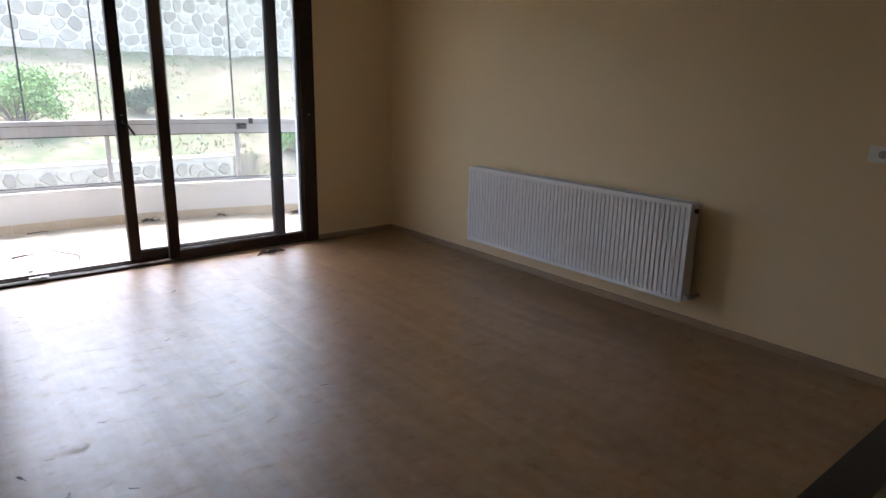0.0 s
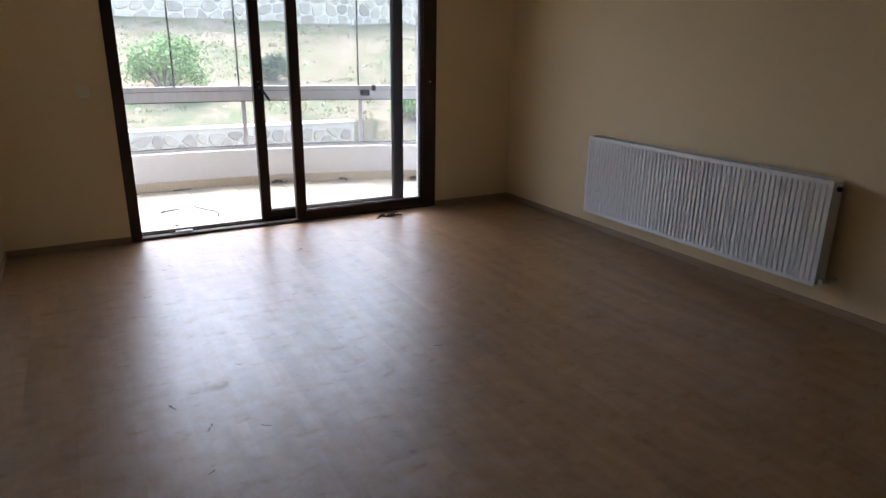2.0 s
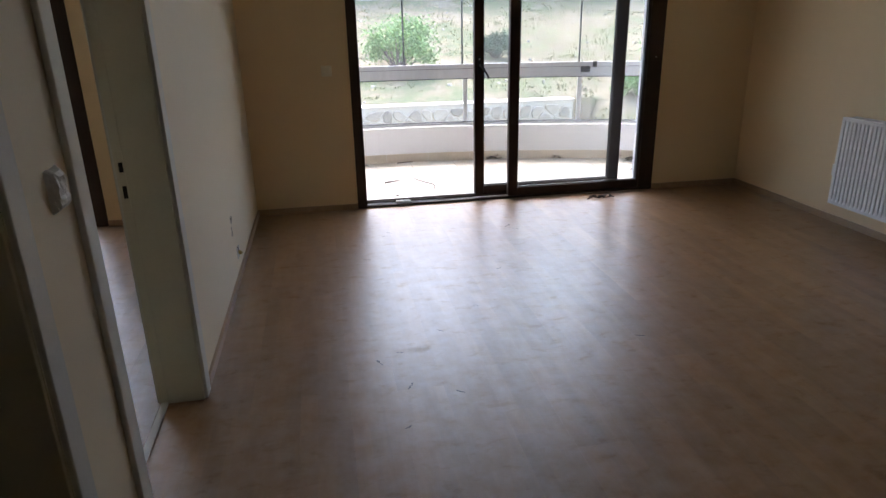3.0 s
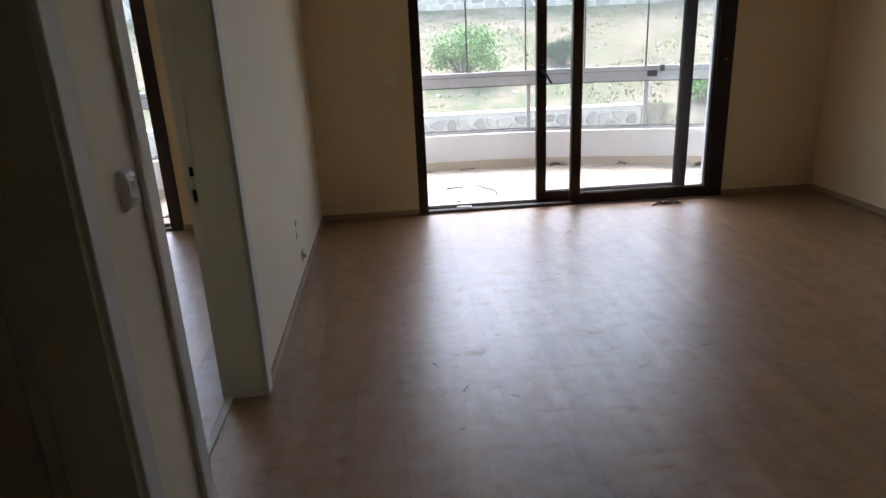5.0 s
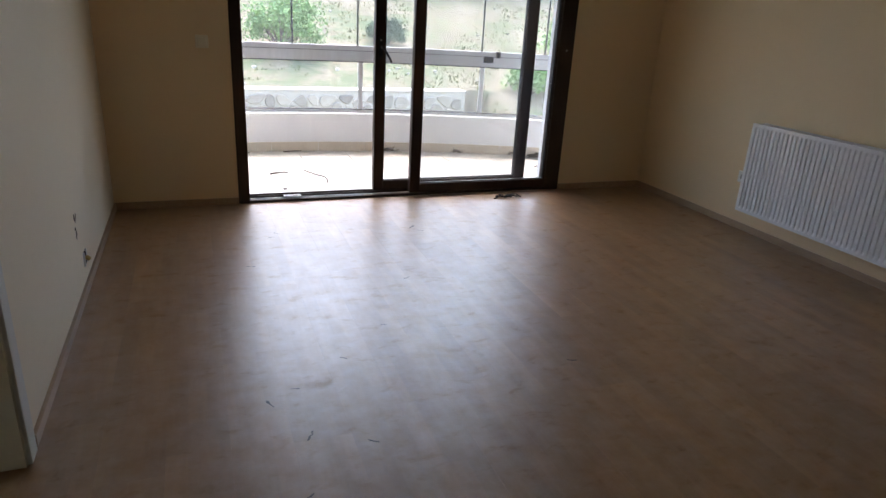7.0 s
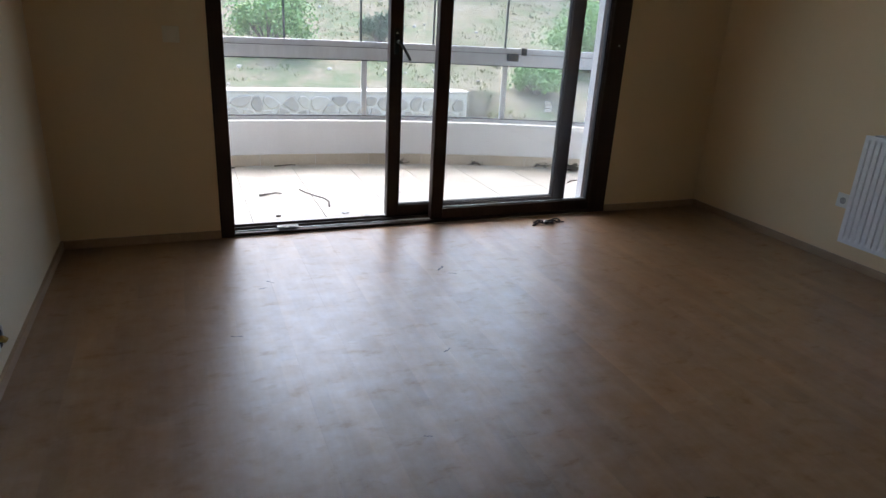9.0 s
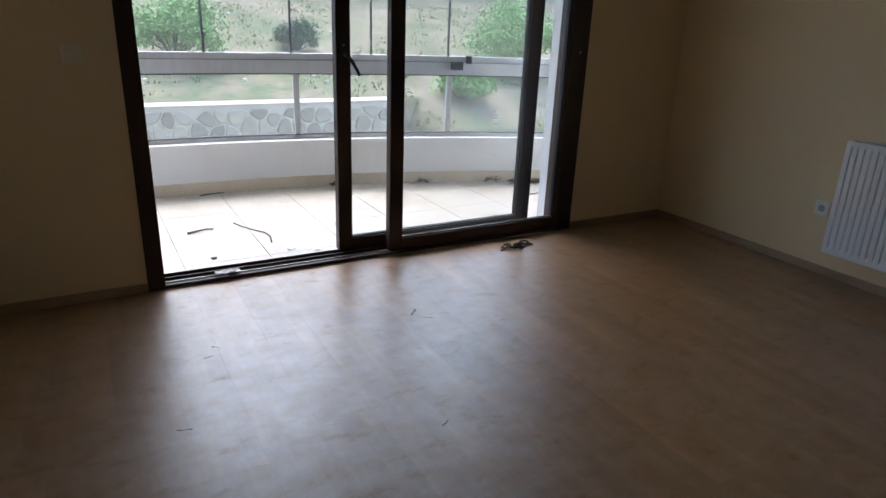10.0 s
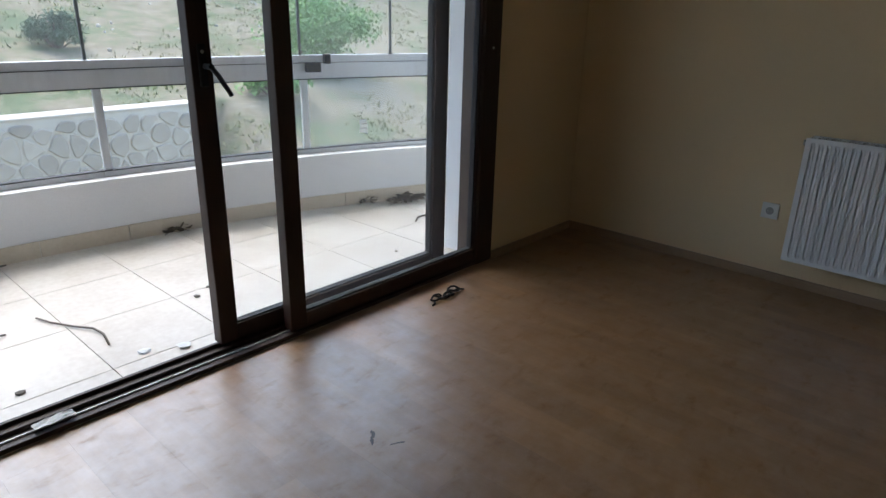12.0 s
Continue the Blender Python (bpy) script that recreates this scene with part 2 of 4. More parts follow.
def base(name, at=(0, 0, 0), label="", category="", group="", kind=""):
    ob = new(name)
    ob.location, ob.empty_display_size = at, 0.1
    return tagged(ob, label, category, group, kind)

def box(bm, x0, x1, y0, y1, z0, z1, bevel=0.0):
    got = bmesh.ops.create_cube(bm, size=1.0, matrix=Matrix.LocRotScale(((x0 + x1) / 2, (y0 + y1) / 2, (z0 + z1) / 2), None, (x1 - x0, y1 - y0, z1 - z0)))
    if bevel:
        edges = list({e for v in got["verts"] for e in v.link_edges})
        bmesh.ops.bevel(bm, geom=edges, offset=bevel, segments=2, profile=0.5, affect="EDGES")
    return bm

def boxes(*rows, bevel=0.0):
    bm = bmesh.new()
    for r in rows:
        box(bm, *r, bevel=bevel)
    return bm

def tube(bm, points, radius, sides=6, taper=1.0):
    """A tube along points, tapering towards its end."""
    rings = []
    for i, p in enumerate(points):
        p = Vector(p)
        d = (Vector(points[min(i + 1, len(points) - 1)]) - Vector(points[max(i - 1, 0)])).normalized()
        side = d.cross(Vector((0.13, 0.21, 1))).normalized()
        up = side.cross(d)
        r = radius * (1 + (taper - 1) * i / max(1, len(points) - 1))
        rings.append([bm.verts.new(p + r * (math.cos(a) * side + math.sin(a) * up)) for a in (2 * math.pi * k / sides for k in range(sides))])
    for a, b in zip(rings, rings[1:]):
        for k in range(sides):
            bm.faces.new((a[k], a[(k + 1) % sides], b[(k + 1) % sides], b[k]))
    bm.faces.new(rings[0]), bm.faces.new(rings[-1])
    return bm

def cylinder(bm, at, axis, radius, length, sides=20, bevel=0.0):
    turn = Vector((0, 0, 1)).rotation_difference(Vector(axis)).to_matrix().to_4x4()
    got = bmesh.ops.create_cone(bm, cap_ends=True, segments=sides, radius1=radius, radius2=radius, depth=length, matrix=Matrix.Translation(at) @ turn)
    return bm

# ---- room: sizes ----
LEFT, RIGHT, NORTH, SOUTH, HEIGHT = -0.165, 3.955, 5.31, -2.2, 2.62
OUTER = 5.60            # outside face of the balcony wall
WIN0, WIN1, HEAD = 0.62, 3.157, 2.30
ROOM2_EAST, ROOM2_WIN = -0.330, -1.26

def structure(name, bm, mat, label):
    return tagged(part(name, bm, mat), label, "wall" if "wall" in name else name.split("_")[0], kind="structure")

# north wall, pierced by the two sliding doors
structure("wall_north", boxes((-4.2, -3.3, NORTH, OUTER, 0, HEIGHT), (ROOM2_WIN, WIN0, NORTH, OUTER, 0, HEIGHT), (WIN1 - 0.025, RIGHT + 0.2, NORTH + 0.09, OUTER, 0, HEIGHT),
    (WIN1, RIGHT + 0.2, NORTH, NORTH + 0.09, 0, HEIGHT), (-3.3, ROOM2_WIN, NORTH, OUTER, HEAD, HEIGHT), (WIN0, WIN1 - 0.025, NORTH, OUTER, HEAD, HEIGHT)), WALL,
    "cream painted wall with a wide balcony opening")
structure("wall_outer_render", boxes((-4.2, -3.3, OUTER, OUTER + 0.012, 0, HEIGHT), (ROOM2_WIN, WIN0, OUTER, OUTER + 0.012, 0, HEIGHT), (WIN1 - 0.025, 5.9, OUTER, OUTER + 0.012, 0, HEIGHT),
    (WIN1 - 0.037, WIN1 - 0.025, NORTH + 0.15, OUTER + 0.012, 0, HEAD), (WIN0 - 0.0, WIN0 + 0.012, NORTH + 0.15, OUTER + 0.012, 0, HEAD)), WHITE_RENDER, "white rendered outer wall facing the balcony")
structure("wall_east", boxes((RIGHT, RIGHT + 0.2, SOUTH, NORTH, 0, HEIGHT)), WALL, "plain cream painted wall behind the radiator")
DOOR0, DOOR1, DOOR_TOP = 1.83, 2.646, 2.12
D2A, D2B = 0.62, 1.43
structure("wall_west", boxes((ROOM2_EAST, LEFT, DOOR1 + 0.02, NORTH, 0, HEIGHT), (ROOM2_EAST, LEFT, D2B + 0.02, DOOR0 - 0.02, 0, HEIGHT), (ROOM2_EAST, LEFT, SOUTH, D2A - 0.02, 0, HEIGHT),
    (ROOM2_EAST, LEFT, DOOR0 - 0.02, DOOR1 + 0.02, DOOR_TOP + 0.02, HEIGHT), (ROOM2_EAST, LEFT, D2A - 0.02, D2B + 0.02, DOOR_TOP + 0.02, HEIGHT)), LEFT_WALL, "pale painted wall with two doorways")
structure("wall_south", boxes((-4.2, RIGHT + 0.2, SOUTH - 0.2, SOUTH, 0, HEIGHT)), WALL, "plain cream wall closing the room")
structure("wall_room2_west", boxes((-4.2, -4.0, SOUTH, NORTH, 0, HEIGHT)), LEFT_WALL, "pale painted wall of the second room")
structure("wall_partition", boxes((-4.0, ROOM2_EAST, 1.60, 1.72, 0, HEIGHT)), LEFT_WALL, "partition between the second room and a dark room")
structure("ceiling", boxes((-4.2, RIGHT + 0.2, SOUTH - 0.2, OUTER, HEIGHT, HEIGHT + 0.18)), CEILING, "plain white ceiling")

# skirting boards
def skirting(name, x0, x1, y0, y1):
    ob = part(name, boxes((x0, x1, y0, y1, 0.0, 0.046), bevel=0.003), SKIRT)
    return tagged(ob, "low wood-effect laminate skirting board along the wall", "baseboard", kind="structure")
skirting("baseboard_east", RIGHT - 0.014, RIGHT, 0.98, NORTH)
skirting("baseboard_north_a", LEFT, WIN0, NORTH - 0.014, NORTH)
skirting("baseboard_north_b", WIN1, RIGHT - 0.014, NORTH - 0.014, NORTH)
skirting("baseboard_west_a", LEFT, LEFT + 0.014, DOOR1 + 0.09, NORTH - 0.014)
skirting("baseboard_west_b", LEFT, LEFT + 0.014, D2B + 0.085, DOOR0 - 0.085)
skirting("baseboard_room2", ROOM2_WIN, ROOM2_EAST, NORTH - 0.014, NORTH)
skirting("baseboard_room2_east", ROOM2_EAST - 0.014, ROOM2_EAST, DOOR1 + 0.09, NORTH - 0.014)

# ---- doorways in the west wall ----
def doorway(name, y0, y1, strike):
    door = base(name, (LEFT, (y0 + y1) / 2, 0), "open doorway with cream painted frame and casing", "doorway", kind="structure")
    inv = Matrix.Translation((-LEFT, -(y0 + y1) / 2, 0))
    def add(nm, bm, mat, parent=door, label=""):
        bmesh.ops.transform(bm, matrix=inv, verts=bm.verts)
        return part(nm, bm, mat, parent, label)
    for a, b in ((y0 - 0.02, y0), (y1, y1 + 0.02)):
        bm = boxes((ROOM2_EAST - 0.004, LEFT + 0.004, a, b, 0.004, DOOR_TOP + 0.02))
        add("jamb", bm, JAMB)
        stop = (y0, y0 + 0.012) if a < y0 else (y1 - 0.012, y1)
        add("door_stop", boxes((LEFT - 0.135, LEFT + 0.003, stop[0], stop[1], 0.005, DOOR_TOP), bevel=0.002), JAMB)
        for side, x0, x1 in (("a", LEFT, LEFT + 0.016), ("b", ROOM2_EAST - 0.016, ROOM2_EAST)):
            c0, c1 = (y0 - 0.075, y0 - 0.004) if a < y0 else (y1 + 0.004, y1 + 0.075)
            add("casing", boxes((x0, x1, c0, c1, 0.002, DOOR_TOP + 0.08), bevel=0.004), CASING)
    add("head", boxes((ROOM2_EAST - 0.004, LEFT + 0.004, y0, y1, DOOR_TOP, DOOR_TOP + 0.02)), JAMB)
    add("casing", boxes((LEFT, LEFT + 0.016, y0 - 0.003, y1 + 0.003, DOOR_TOP + 0.005, DOOR_TOP + 0.08), bevel=0.004), CASING)
    if strike:
        plate = add("strike_plate", boxes((LEFT - 0.158, LEFT - 0.138, y1 - 0.0025, y1, 0.80, 1.02), bevel=0.001), JAMB, door, "narrow painted strike plate")
        # dark blocks on the plate paint the shade of its two holes
        for z0, z1 in ((0.945, 0.98), (0.85, 0.895)):
            add("latch_hole_shade", boxes((LEFT - 0.156, LEFT - 0.142, y1 - 0.006, y1 - 0.0026, z0, z1), bevel=0.001), HOLE_SHADE, plate)
        add("threshold_strip", boxes((LEFT - 0.165, LEFT - 0.135, y0, y1, 0.001, 0.0055), bevel=0.0015), CASING, door, "pale floor transition strip")
    return door
doorway("door_1", DOOR0, DOOR1, True)
doorway("door_2", D2A, D2B, False)

# ---- sliding balcony doors ----
def sash(door, inv, name, x0, x1, y0, y1, w_left, w_right, bottom, top=HEAD - 0.075):
    """One glazed leaf: stiles, rails, gaskets and pane."""
    def add(nm, bm, mat, parent, label=""):
        bmesh.ops.transform(bm, matrix=inv, verts=bm.verts)
        return part(nm, bm, mat, parent, label)
    leaf = add(name, boxes((x0, x0 + w_left, y0, y1, bottom, top), (x1 - w_right, x1, y0, y1, bottom, top), (x0 + w_left, x1 - w_right, y0, y1, bottom, bottom + 0.065),
        (x0 + w_left, x1 - w_right, y0, y1, top - 0.065, top), bevel=0.004), BROWN_PVC, door)
    ym = (y0 + y1) / 2
    gx0, gx1, gz0, gz1 = x0 + w_left, x1 - w_right, bottom + 0.065, top - 0.065
    add("gasket", boxes((gx0, gx0 + 0.006, ym - 0.016, ym + 0.016, gz0, gz1), (gx1 - 0.006, gx1, ym - 0.016, ym + 0.016, gz0, gz1),
        (gx0, gx1, ym - 0.0155, ym + 0.0155, gz0, gz0 + 0.006), (gx0, gx1, ym - 0.0155, ym + 0.0155, gz1 - 0.006, gz1)), RUBBER, leaf)
    add("pane", boxes((gx0 + 0.003, gx1 - 0.003, ym - 0.004, ym + 0.004, gz0 + 0.003, gz1 - 0.003)), GLASS, leaf).visible_shadow = False
    return leaf

def sliding_door(name, x0, x1, left_w, right_w, open_to, label):
    door = base(name, ((x0 + x1) / 2, NORTH, 0), label, "sliding door", kind="structure")
    inv = Matrix.Translation((-(x0 + x1) / 2, -NORTH, 0))
    def add(nm, bm, mat, parent=door, lab=""):
        bmesh.ops.transform(bm, matrix=inv, verts=bm.verts)
        return part(nm, bm, mat, parent, lab)
    y0, y1 = NORTH - 0.006, NORTH + 0.155
    add("jamb", boxes((x0, x0 + left_w, y0, y1, 0.0, HEAD), bevel=0.004), BROWN_PVC)
    add("jamb", boxes((x1 - right_w, x1, y0, y0 + 0.09, 0.0, HEAD), bevel=0.004), BROWN_PVC)
    add("jamb", boxes((x1 - right_w + 0.03, x1 - 0.027, y0 + 0.092, y1, 0.0, HEAD)), BROWN_PVC)
    add("head_rail", boxes((x0 + left_w, x1 - right_w, y0, y1, HEAD - 0.075, HEAD), bevel=0.004), BROWN_PVC)
    add("sill", boxes((x0 + left_w, x1 - right_w, y0 + 0.002, y1, 0.002, 0.020), bevel=0.002), BROWN_PVC, door, "dark brown sill with sliding tracks")
    for yt in (NORTH + 0.028, NORTH + 0.062, NORTH + 0.118):
        add("track", boxes((x0 + left_w, x1 - right_w, yt - 0.003, yt + 0.003, 0.020, 0.034 if yt > NORTH + 0.05 else 0.026), bevel=0.001), BROWN_PVC if yt > NORTH + 0.05 else ALU)
    return door, inv, add

door, inv, add = sliding_door("window_1", WIN0, WIN1, 0.075, 0.125, 1.61, "dark brown sliding balcony door, one leaf slid partly open")
sash(door, inv, "fixed_leaf", 1.872, WIN1 - 0.125, NORTH + 0.008, NORTH + 0.062, 0.078, 0.012, 0.022)
slider = sash(door, inv, "sliding_leaf", 1.607, 2.885, NORTH + 0.092, NORTH + 0.146, 0.075, 0.092, 0.034)
plate = add("handle_plate", boxes((1.630, 1.658, NORTH + 0.080, NORTH + 0.092, 1.01, 1.15), bevel=0.004), RUBBER, slider)
bm = cylinder(bmesh.new(), (1.650, NORTH + 0.060, 1.078), (0, 1, 0), 0.010, 0.045, 16)
tube(bm, [(1.650, NORTH + 0.042, 1.078), (1.672, NORTH + 0.038, 1.048), (1.705, NORTH + 0.036, 0.995), (1.712, NORTH + 0.036, 0.980)], 0.0085, 8)
add("handle", bm, CORD, slider, "black lever handle")
add("keyhole", cylinder(bmesh.new(), (1.644, NORTH + 0.0795, 1.125), (0, 1, 0), 0.006, 0.004, 12), STEEL, slider)
add("screw_cap", cylinder(bmesh.new(), (WIN1 - 0.06, NORTH - 0.0065, 1.105), (0, 1, 0), 0.006, 0.003, 12), STEEL)

door, inv, add = sliding_door("window_2", -3.3, ROOM2_WIN, 0.075, 0.10, -2.4, "dark brown sliding balcony door of the second room")
sash(door, inv, "fixed_leaf", -3.225, -2.2, NORTH + 0.008, NORTH + 0.062, 0.07, 0.07, 0.022)

# ---- floors ----
# laminate planks run towards the balcony
PLANK_W, PLANK_L = 0.193, 1.285
floor = part("floor", boxes((LEFT - 0.15, RIGHT, 0.98, NORTH, -0.10, -0.012), (LEFT - 0.15, 2.20, SOUTH, 0.98, -0.10, -0.012), (2.20, RIGHT, SOUTH, 0.98, -0.10, -0.012), (-4.0, ROOM2_EAST + 0.015, SOUTH, NORTH, -0.10, -0.0125)), DIRT)
tagged(floor, "dusty oak-effect laminate floor with plank joints", "floor", kind="structure")

# dark strip at the edge of the kitchen corner
tagged(part("threshold", boxes((2.20, RIGHT, 0.812, 0.978, -0.012, 0.016), bevel=0.003), DARK_STONE), "dark granite threshold strip across the floor", "threshold", kind="structure")

# ---- balcony ----
CX, CY, RAD = 0.9, -0.60, 7.70
def arc(x, r=RAD):
    """Point of the balcony curve above x, at radius r."""
    a = math.asin((x - CX) / RAD)
    return CX + r * math.sin(a), CY + r * math.cos(a)

def arc_band(bm, x0, x1, r0, r1, z0, z1, steps=40):
    rings = []
    for i in range(steps + 1):
        x = x0 + (x1 - x0) * i / steps
        (ax, ay), (bx, by) = arc(x, r0), arc(x, r1)
        rings.append([bm.verts.new(p) for p in ((ax, ay, z0), (bx, by, z0), (bx, by, z1), (ax, ay, z1))])
    for a, b in zip(rings, rings[1:]):
        for k in range(4):
            bm.faces.new((a[k], a[(k + 1) % 4], b[(k + 1) % 4], b[k]))
    bm.faces.new(rings[0]), bm.faces.new(rings[-1])
    return bm

BX0, BX1 = -4.0, 5.42
structure("wall_parapet", arc_band(bmesh.new(), BX0, BX1, 7.615, 7.80, -0.3, 0.335), WHITE_RENDER, "low curved white balcony parapet")
structure("trim_parapet_cap", arc_band(bmesh.new(), BX0, BX1, 7.60, 7.83, 0.335, 0.362), WHITE_RENDER, "white stone coping on the parapet")
# unseen slab added to keep high sky light off the floor by the sill
structure("ceiling_balcony", boxes((-4.2, 5.7, OUTER, 7.15, HEIGHT, HEIGHT + 0.18)), WHITE_RENDER, "unseen white slab added above the balcony to shade it")

skirt = base("baseboard_balcony", (0, 0, 0), "tan ceramic skirting tiles along the curved parapet", "baseboard", kind="structure")
x = BX0 + 0.1
while x < BX1 - 0.2:
    part("tile", arc_band(bmesh.new(), x + 0.0015, min(x + 0.446, BX1), 7.603, 7.615, 0.0, 0.088, 3), TILE_TAN, skirt)
    x += 0.448

glazing = base("balcony_glazing", (0, 0, 0), "aluminium framed frameless-glass balcony glazing above a curved rail", "glazing", kind="structure")
part("bottom_channel", arc_band(bmesh.new(), BX0, BX1, 7.68, 7.72, 0.362, 0.392), ALU, glazing)
part("mid_rail", arc_band(bmesh.new(), BX0, BX1, 7.66, 7.74, 0.845, 0.938), ALU, glazing)
part("rail_channel", arc_band(bmesh.new(), BX0, BX1, 7.67, 7.73, 0.942, 0.985), ALU, glazing)
part("rail_seal", arc_band(bmesh.new(), BX0, BX1, 7.675, 7.725, 0.937, 0.943), RUBBER, glazing)
part("rail_seal", arc_band(bmesh.new(), BX0, BX1, 7.672, 7.728, 0.837, 0.845), RUBBER, glazing)
part("channel_seal", arc_band(bmesh.new(), BX0, BX1, 7.676, 7.724, 0.392, 0.398), RUBBER, glazing)
part("head_channel", arc_band(bmesh.new(), BX0, BX1, 7.66, 7.74, 2.52, HEIGHT), ALU, glazing)

def upright(name, x, w, d, z0, z1, mat, r=RAD):
    a = math.asin((x - CX) / RAD)
    px, py = arc(x, r)
    bm = boxes((-w / 2, w / 2, -d / 2, d / 2, z0, z1), bevel=0.003)
    bmesh.ops.transform(bm, matrix=Matrix.Translation((px, py, 0)) @ Matrix.Rotation(-a, 4, "Z"), verts=bm.verts)
    return part(name, bm, mat, glazing)

POSTS = [-3.94, -2.78, -1.61, -0.45, 0.72, 1.888, 3.055, 4.22, 5.36]
for x in POSTS:
    upright("post", x, 0.042, 0.034, 0.392, 0.845, ALU)
    upright("post_foot", x, 0.058, 0.05, 0.363, 0.394, ALU)
for a, b in zip(POSTS, POSTS[1:]):
    part("lower_pane", arc_band(bmesh.new(), a + 0.022, b - 0.022, 7.696, 7.704, 0.39, 0.847, 8), BALCONY_GLASS, glazing).visible_shadow = False
JOINTS = [-3.5, -2.92, -2.33, -1.73, -1.13, -0.53, 0.07, 0.66, 1.26, 1.86, 2.45, 3.04, 3.63, 4.22, 4.81, 5.38]
for x in JOINTS:
    upright("pane_edge", x, 0.016, 0.016, 0.95, 2.52, DARK_ALU)
    upright("pane_shoe", x, 0.035, 0.045, 0.955, 0.992, RUBBER) if x > 3.5 else None
for a, b in zip(JOINTS, JOINTS[1:]):
    part("upper_pane", arc_band(bmesh.new(), a + 0.006, b - 0.006, 7.696, 7.704, 0.985, 2.525, 4), BALCONY_GLASS, glazing).visible_shadow = False
upright("lock_body", 3.10, 0.095, 0.04, 0.885, 0.945, RUBBER, 7.645)
upright("lock_knob", 3.19, 0.04, 0.04, 0.935, 0.995, RUBBER, 7.645)
# small torn label on a lower pane
bm = boxes((-0.03, 0.03, -0.001, 0.001, 0.47, 0.50), (-0.025, 0.03, -0.001, 0.001, 0.505, 0.53), (-0.03, 0.02, -0.001, 0.001, 0.535, 0.56))
bmesh.ops.transform(bm, matrix=Matrix.Translation((*arc(3.44, 7.693), 0)) @ Matrix.Rotation(-math.asin((3.44 - CX) / RAD), 4, "Z"), verts=bm.verts)
tagged(part("sticker", bm, PAPER), "torn white sticker on the balcony glass", "sticker")

balcony_floor = part("floor_balcony", boxes((BX0 - 0.2, 5.5, OUTER - 0.14, 7.1, -0.3, -0.008)), GROUT)
tagged(balcony_floor, "cream square floor tiles with thin grey joints", "floor", kind="structure")

# ---- radiator ----
def radiator():
    rad = base("radiator", (3.86, 3.09, 0.17), "white ribbed steel panel radiator hung on the cream wall", "radiator")
    W, Hh = 1.90, 0.592
    def add(nm, bm, mat=RAD_WHITE, label="", parent=rad, smooth=False):
        return part(nm, bm, mat, parent, label, smooth)
    # fluted front panel: a profile of ribs swept up, with flat margins
    def panel(name, x_face, sign):
        bm = bmesh.new()
        prof = [(-W / 2, 0.0)]
        ribs = 57
        pitch = (W - 0.026) / ribs
        for k in range(ribs):
            y = -W / 2 + 0.013 + k * pitch
            for f, d in ((0.06, 0.0), (0.20, 1.0), (0.52, 1.0), (0.66, 0.0)):
                prof.append((y + f * pitch, d))
        prof.append((W / 2, 0.0))
        levels = [(0.0, 0.0), (0.018, 0.0), (0.038, 0.007), (Hh - 0.038, 0.007), (Hh - 0.018, 0.0), (Hh, 0.0)]
        rows = [[bm.verts.new((x_face + sign * d * depth, y, z)) for y, d in prof] for z, depth in levels]
        for a, b in zip(rows, rows[1:]):
            for k in range(len(prof) - 1):
                bm.faces.new((a[k], a[k + 1], b[k + 1], b[k]))
        return add(name, bm)
    panel("front_panel", -0.05, 1)
    add("back_panel", boxes((0.036, 0.048, -W / 2 + 0.02, W / 2 - 0.02, 0.01, Hh - 0.01), bevel=0.003))
    add("convector_fins", boxes(*[(-0.035, 0.034, y, y + 0.003, 0.04, Hh - 0.04) for y in (-W / 2 + 0.06 + 0.035 * k for k in range(51))]))
    for y0, y1 in ((-W / 2, -W / 2 + 0.010), (W / 2 - 0.010, W / 2)):
        add("side_panel", boxes((-0.047, 0.05, y0, y1, 0.012, Hh - 0.004), bevel=0.003))
    slats = [(-0.046, 0.048, -W / 2 + 0.012 + k * 0.0245, -W / 2 + 0.012 + k * 0.0245 + 0.012, Hh - 0.010, Hh - 0.002) for k in range(76)]
    slats += [(-0.046, -0.034, -W / 2 + 0.01, W / 2 - 0.01, Hh - 0.0105, Hh), (0.036, 0.05, -W / 2 + 0.01, W / 2 - 0.01, Hh - 0.0105, Hh)]
    add("top_grille", boxes(*slats))
    for y, z, nm in ((-W / 2 - 0.006, Hh - 0.045, "plug"), (W / 2 + 0.006, Hh - 0.03, "bleed_valve")):
        add(nm, cylinder(bmesh.new(), (0.0, y, z), (0, 1, 0), 0.013, 0.022, 12), CORD if y < 0 else STEEL)
    bm = cylinder(bmesh.new(), (0.0, -W / 2 - 0.025, 0.035), (0, 1, 0), 0.012, 0.05, 14)
    valve = add("valve", bm, STEEL, "small chromed inlet valve")
    add("valve_cap", cylinder(bmesh.new(), (-0.03, -W / 2 - 0.03, 0.035), (1, 0, 0), 0.014, 0.035, 14), PLASTIC, parent=valve)
    add("supply_pipe", tube(bmesh.new(), [(0.0, -W / 2 - 0.035, 0.035), (0.03, -W / 2 - 0.035, 0.033), (0.06, -W / 2 - 0.035, 0.03), (0.094, -W / 2 - 0.035, 0.03)], 0.008, 10), STEEL)
    for y in (-W / 2 + 0.2, W / 2 - 0.2):
        add("bracket", boxes((0.047, 0.095, y - 0.015, y + 0.015, 0.1, Hh - 0.08)))
    return rad
radiator()

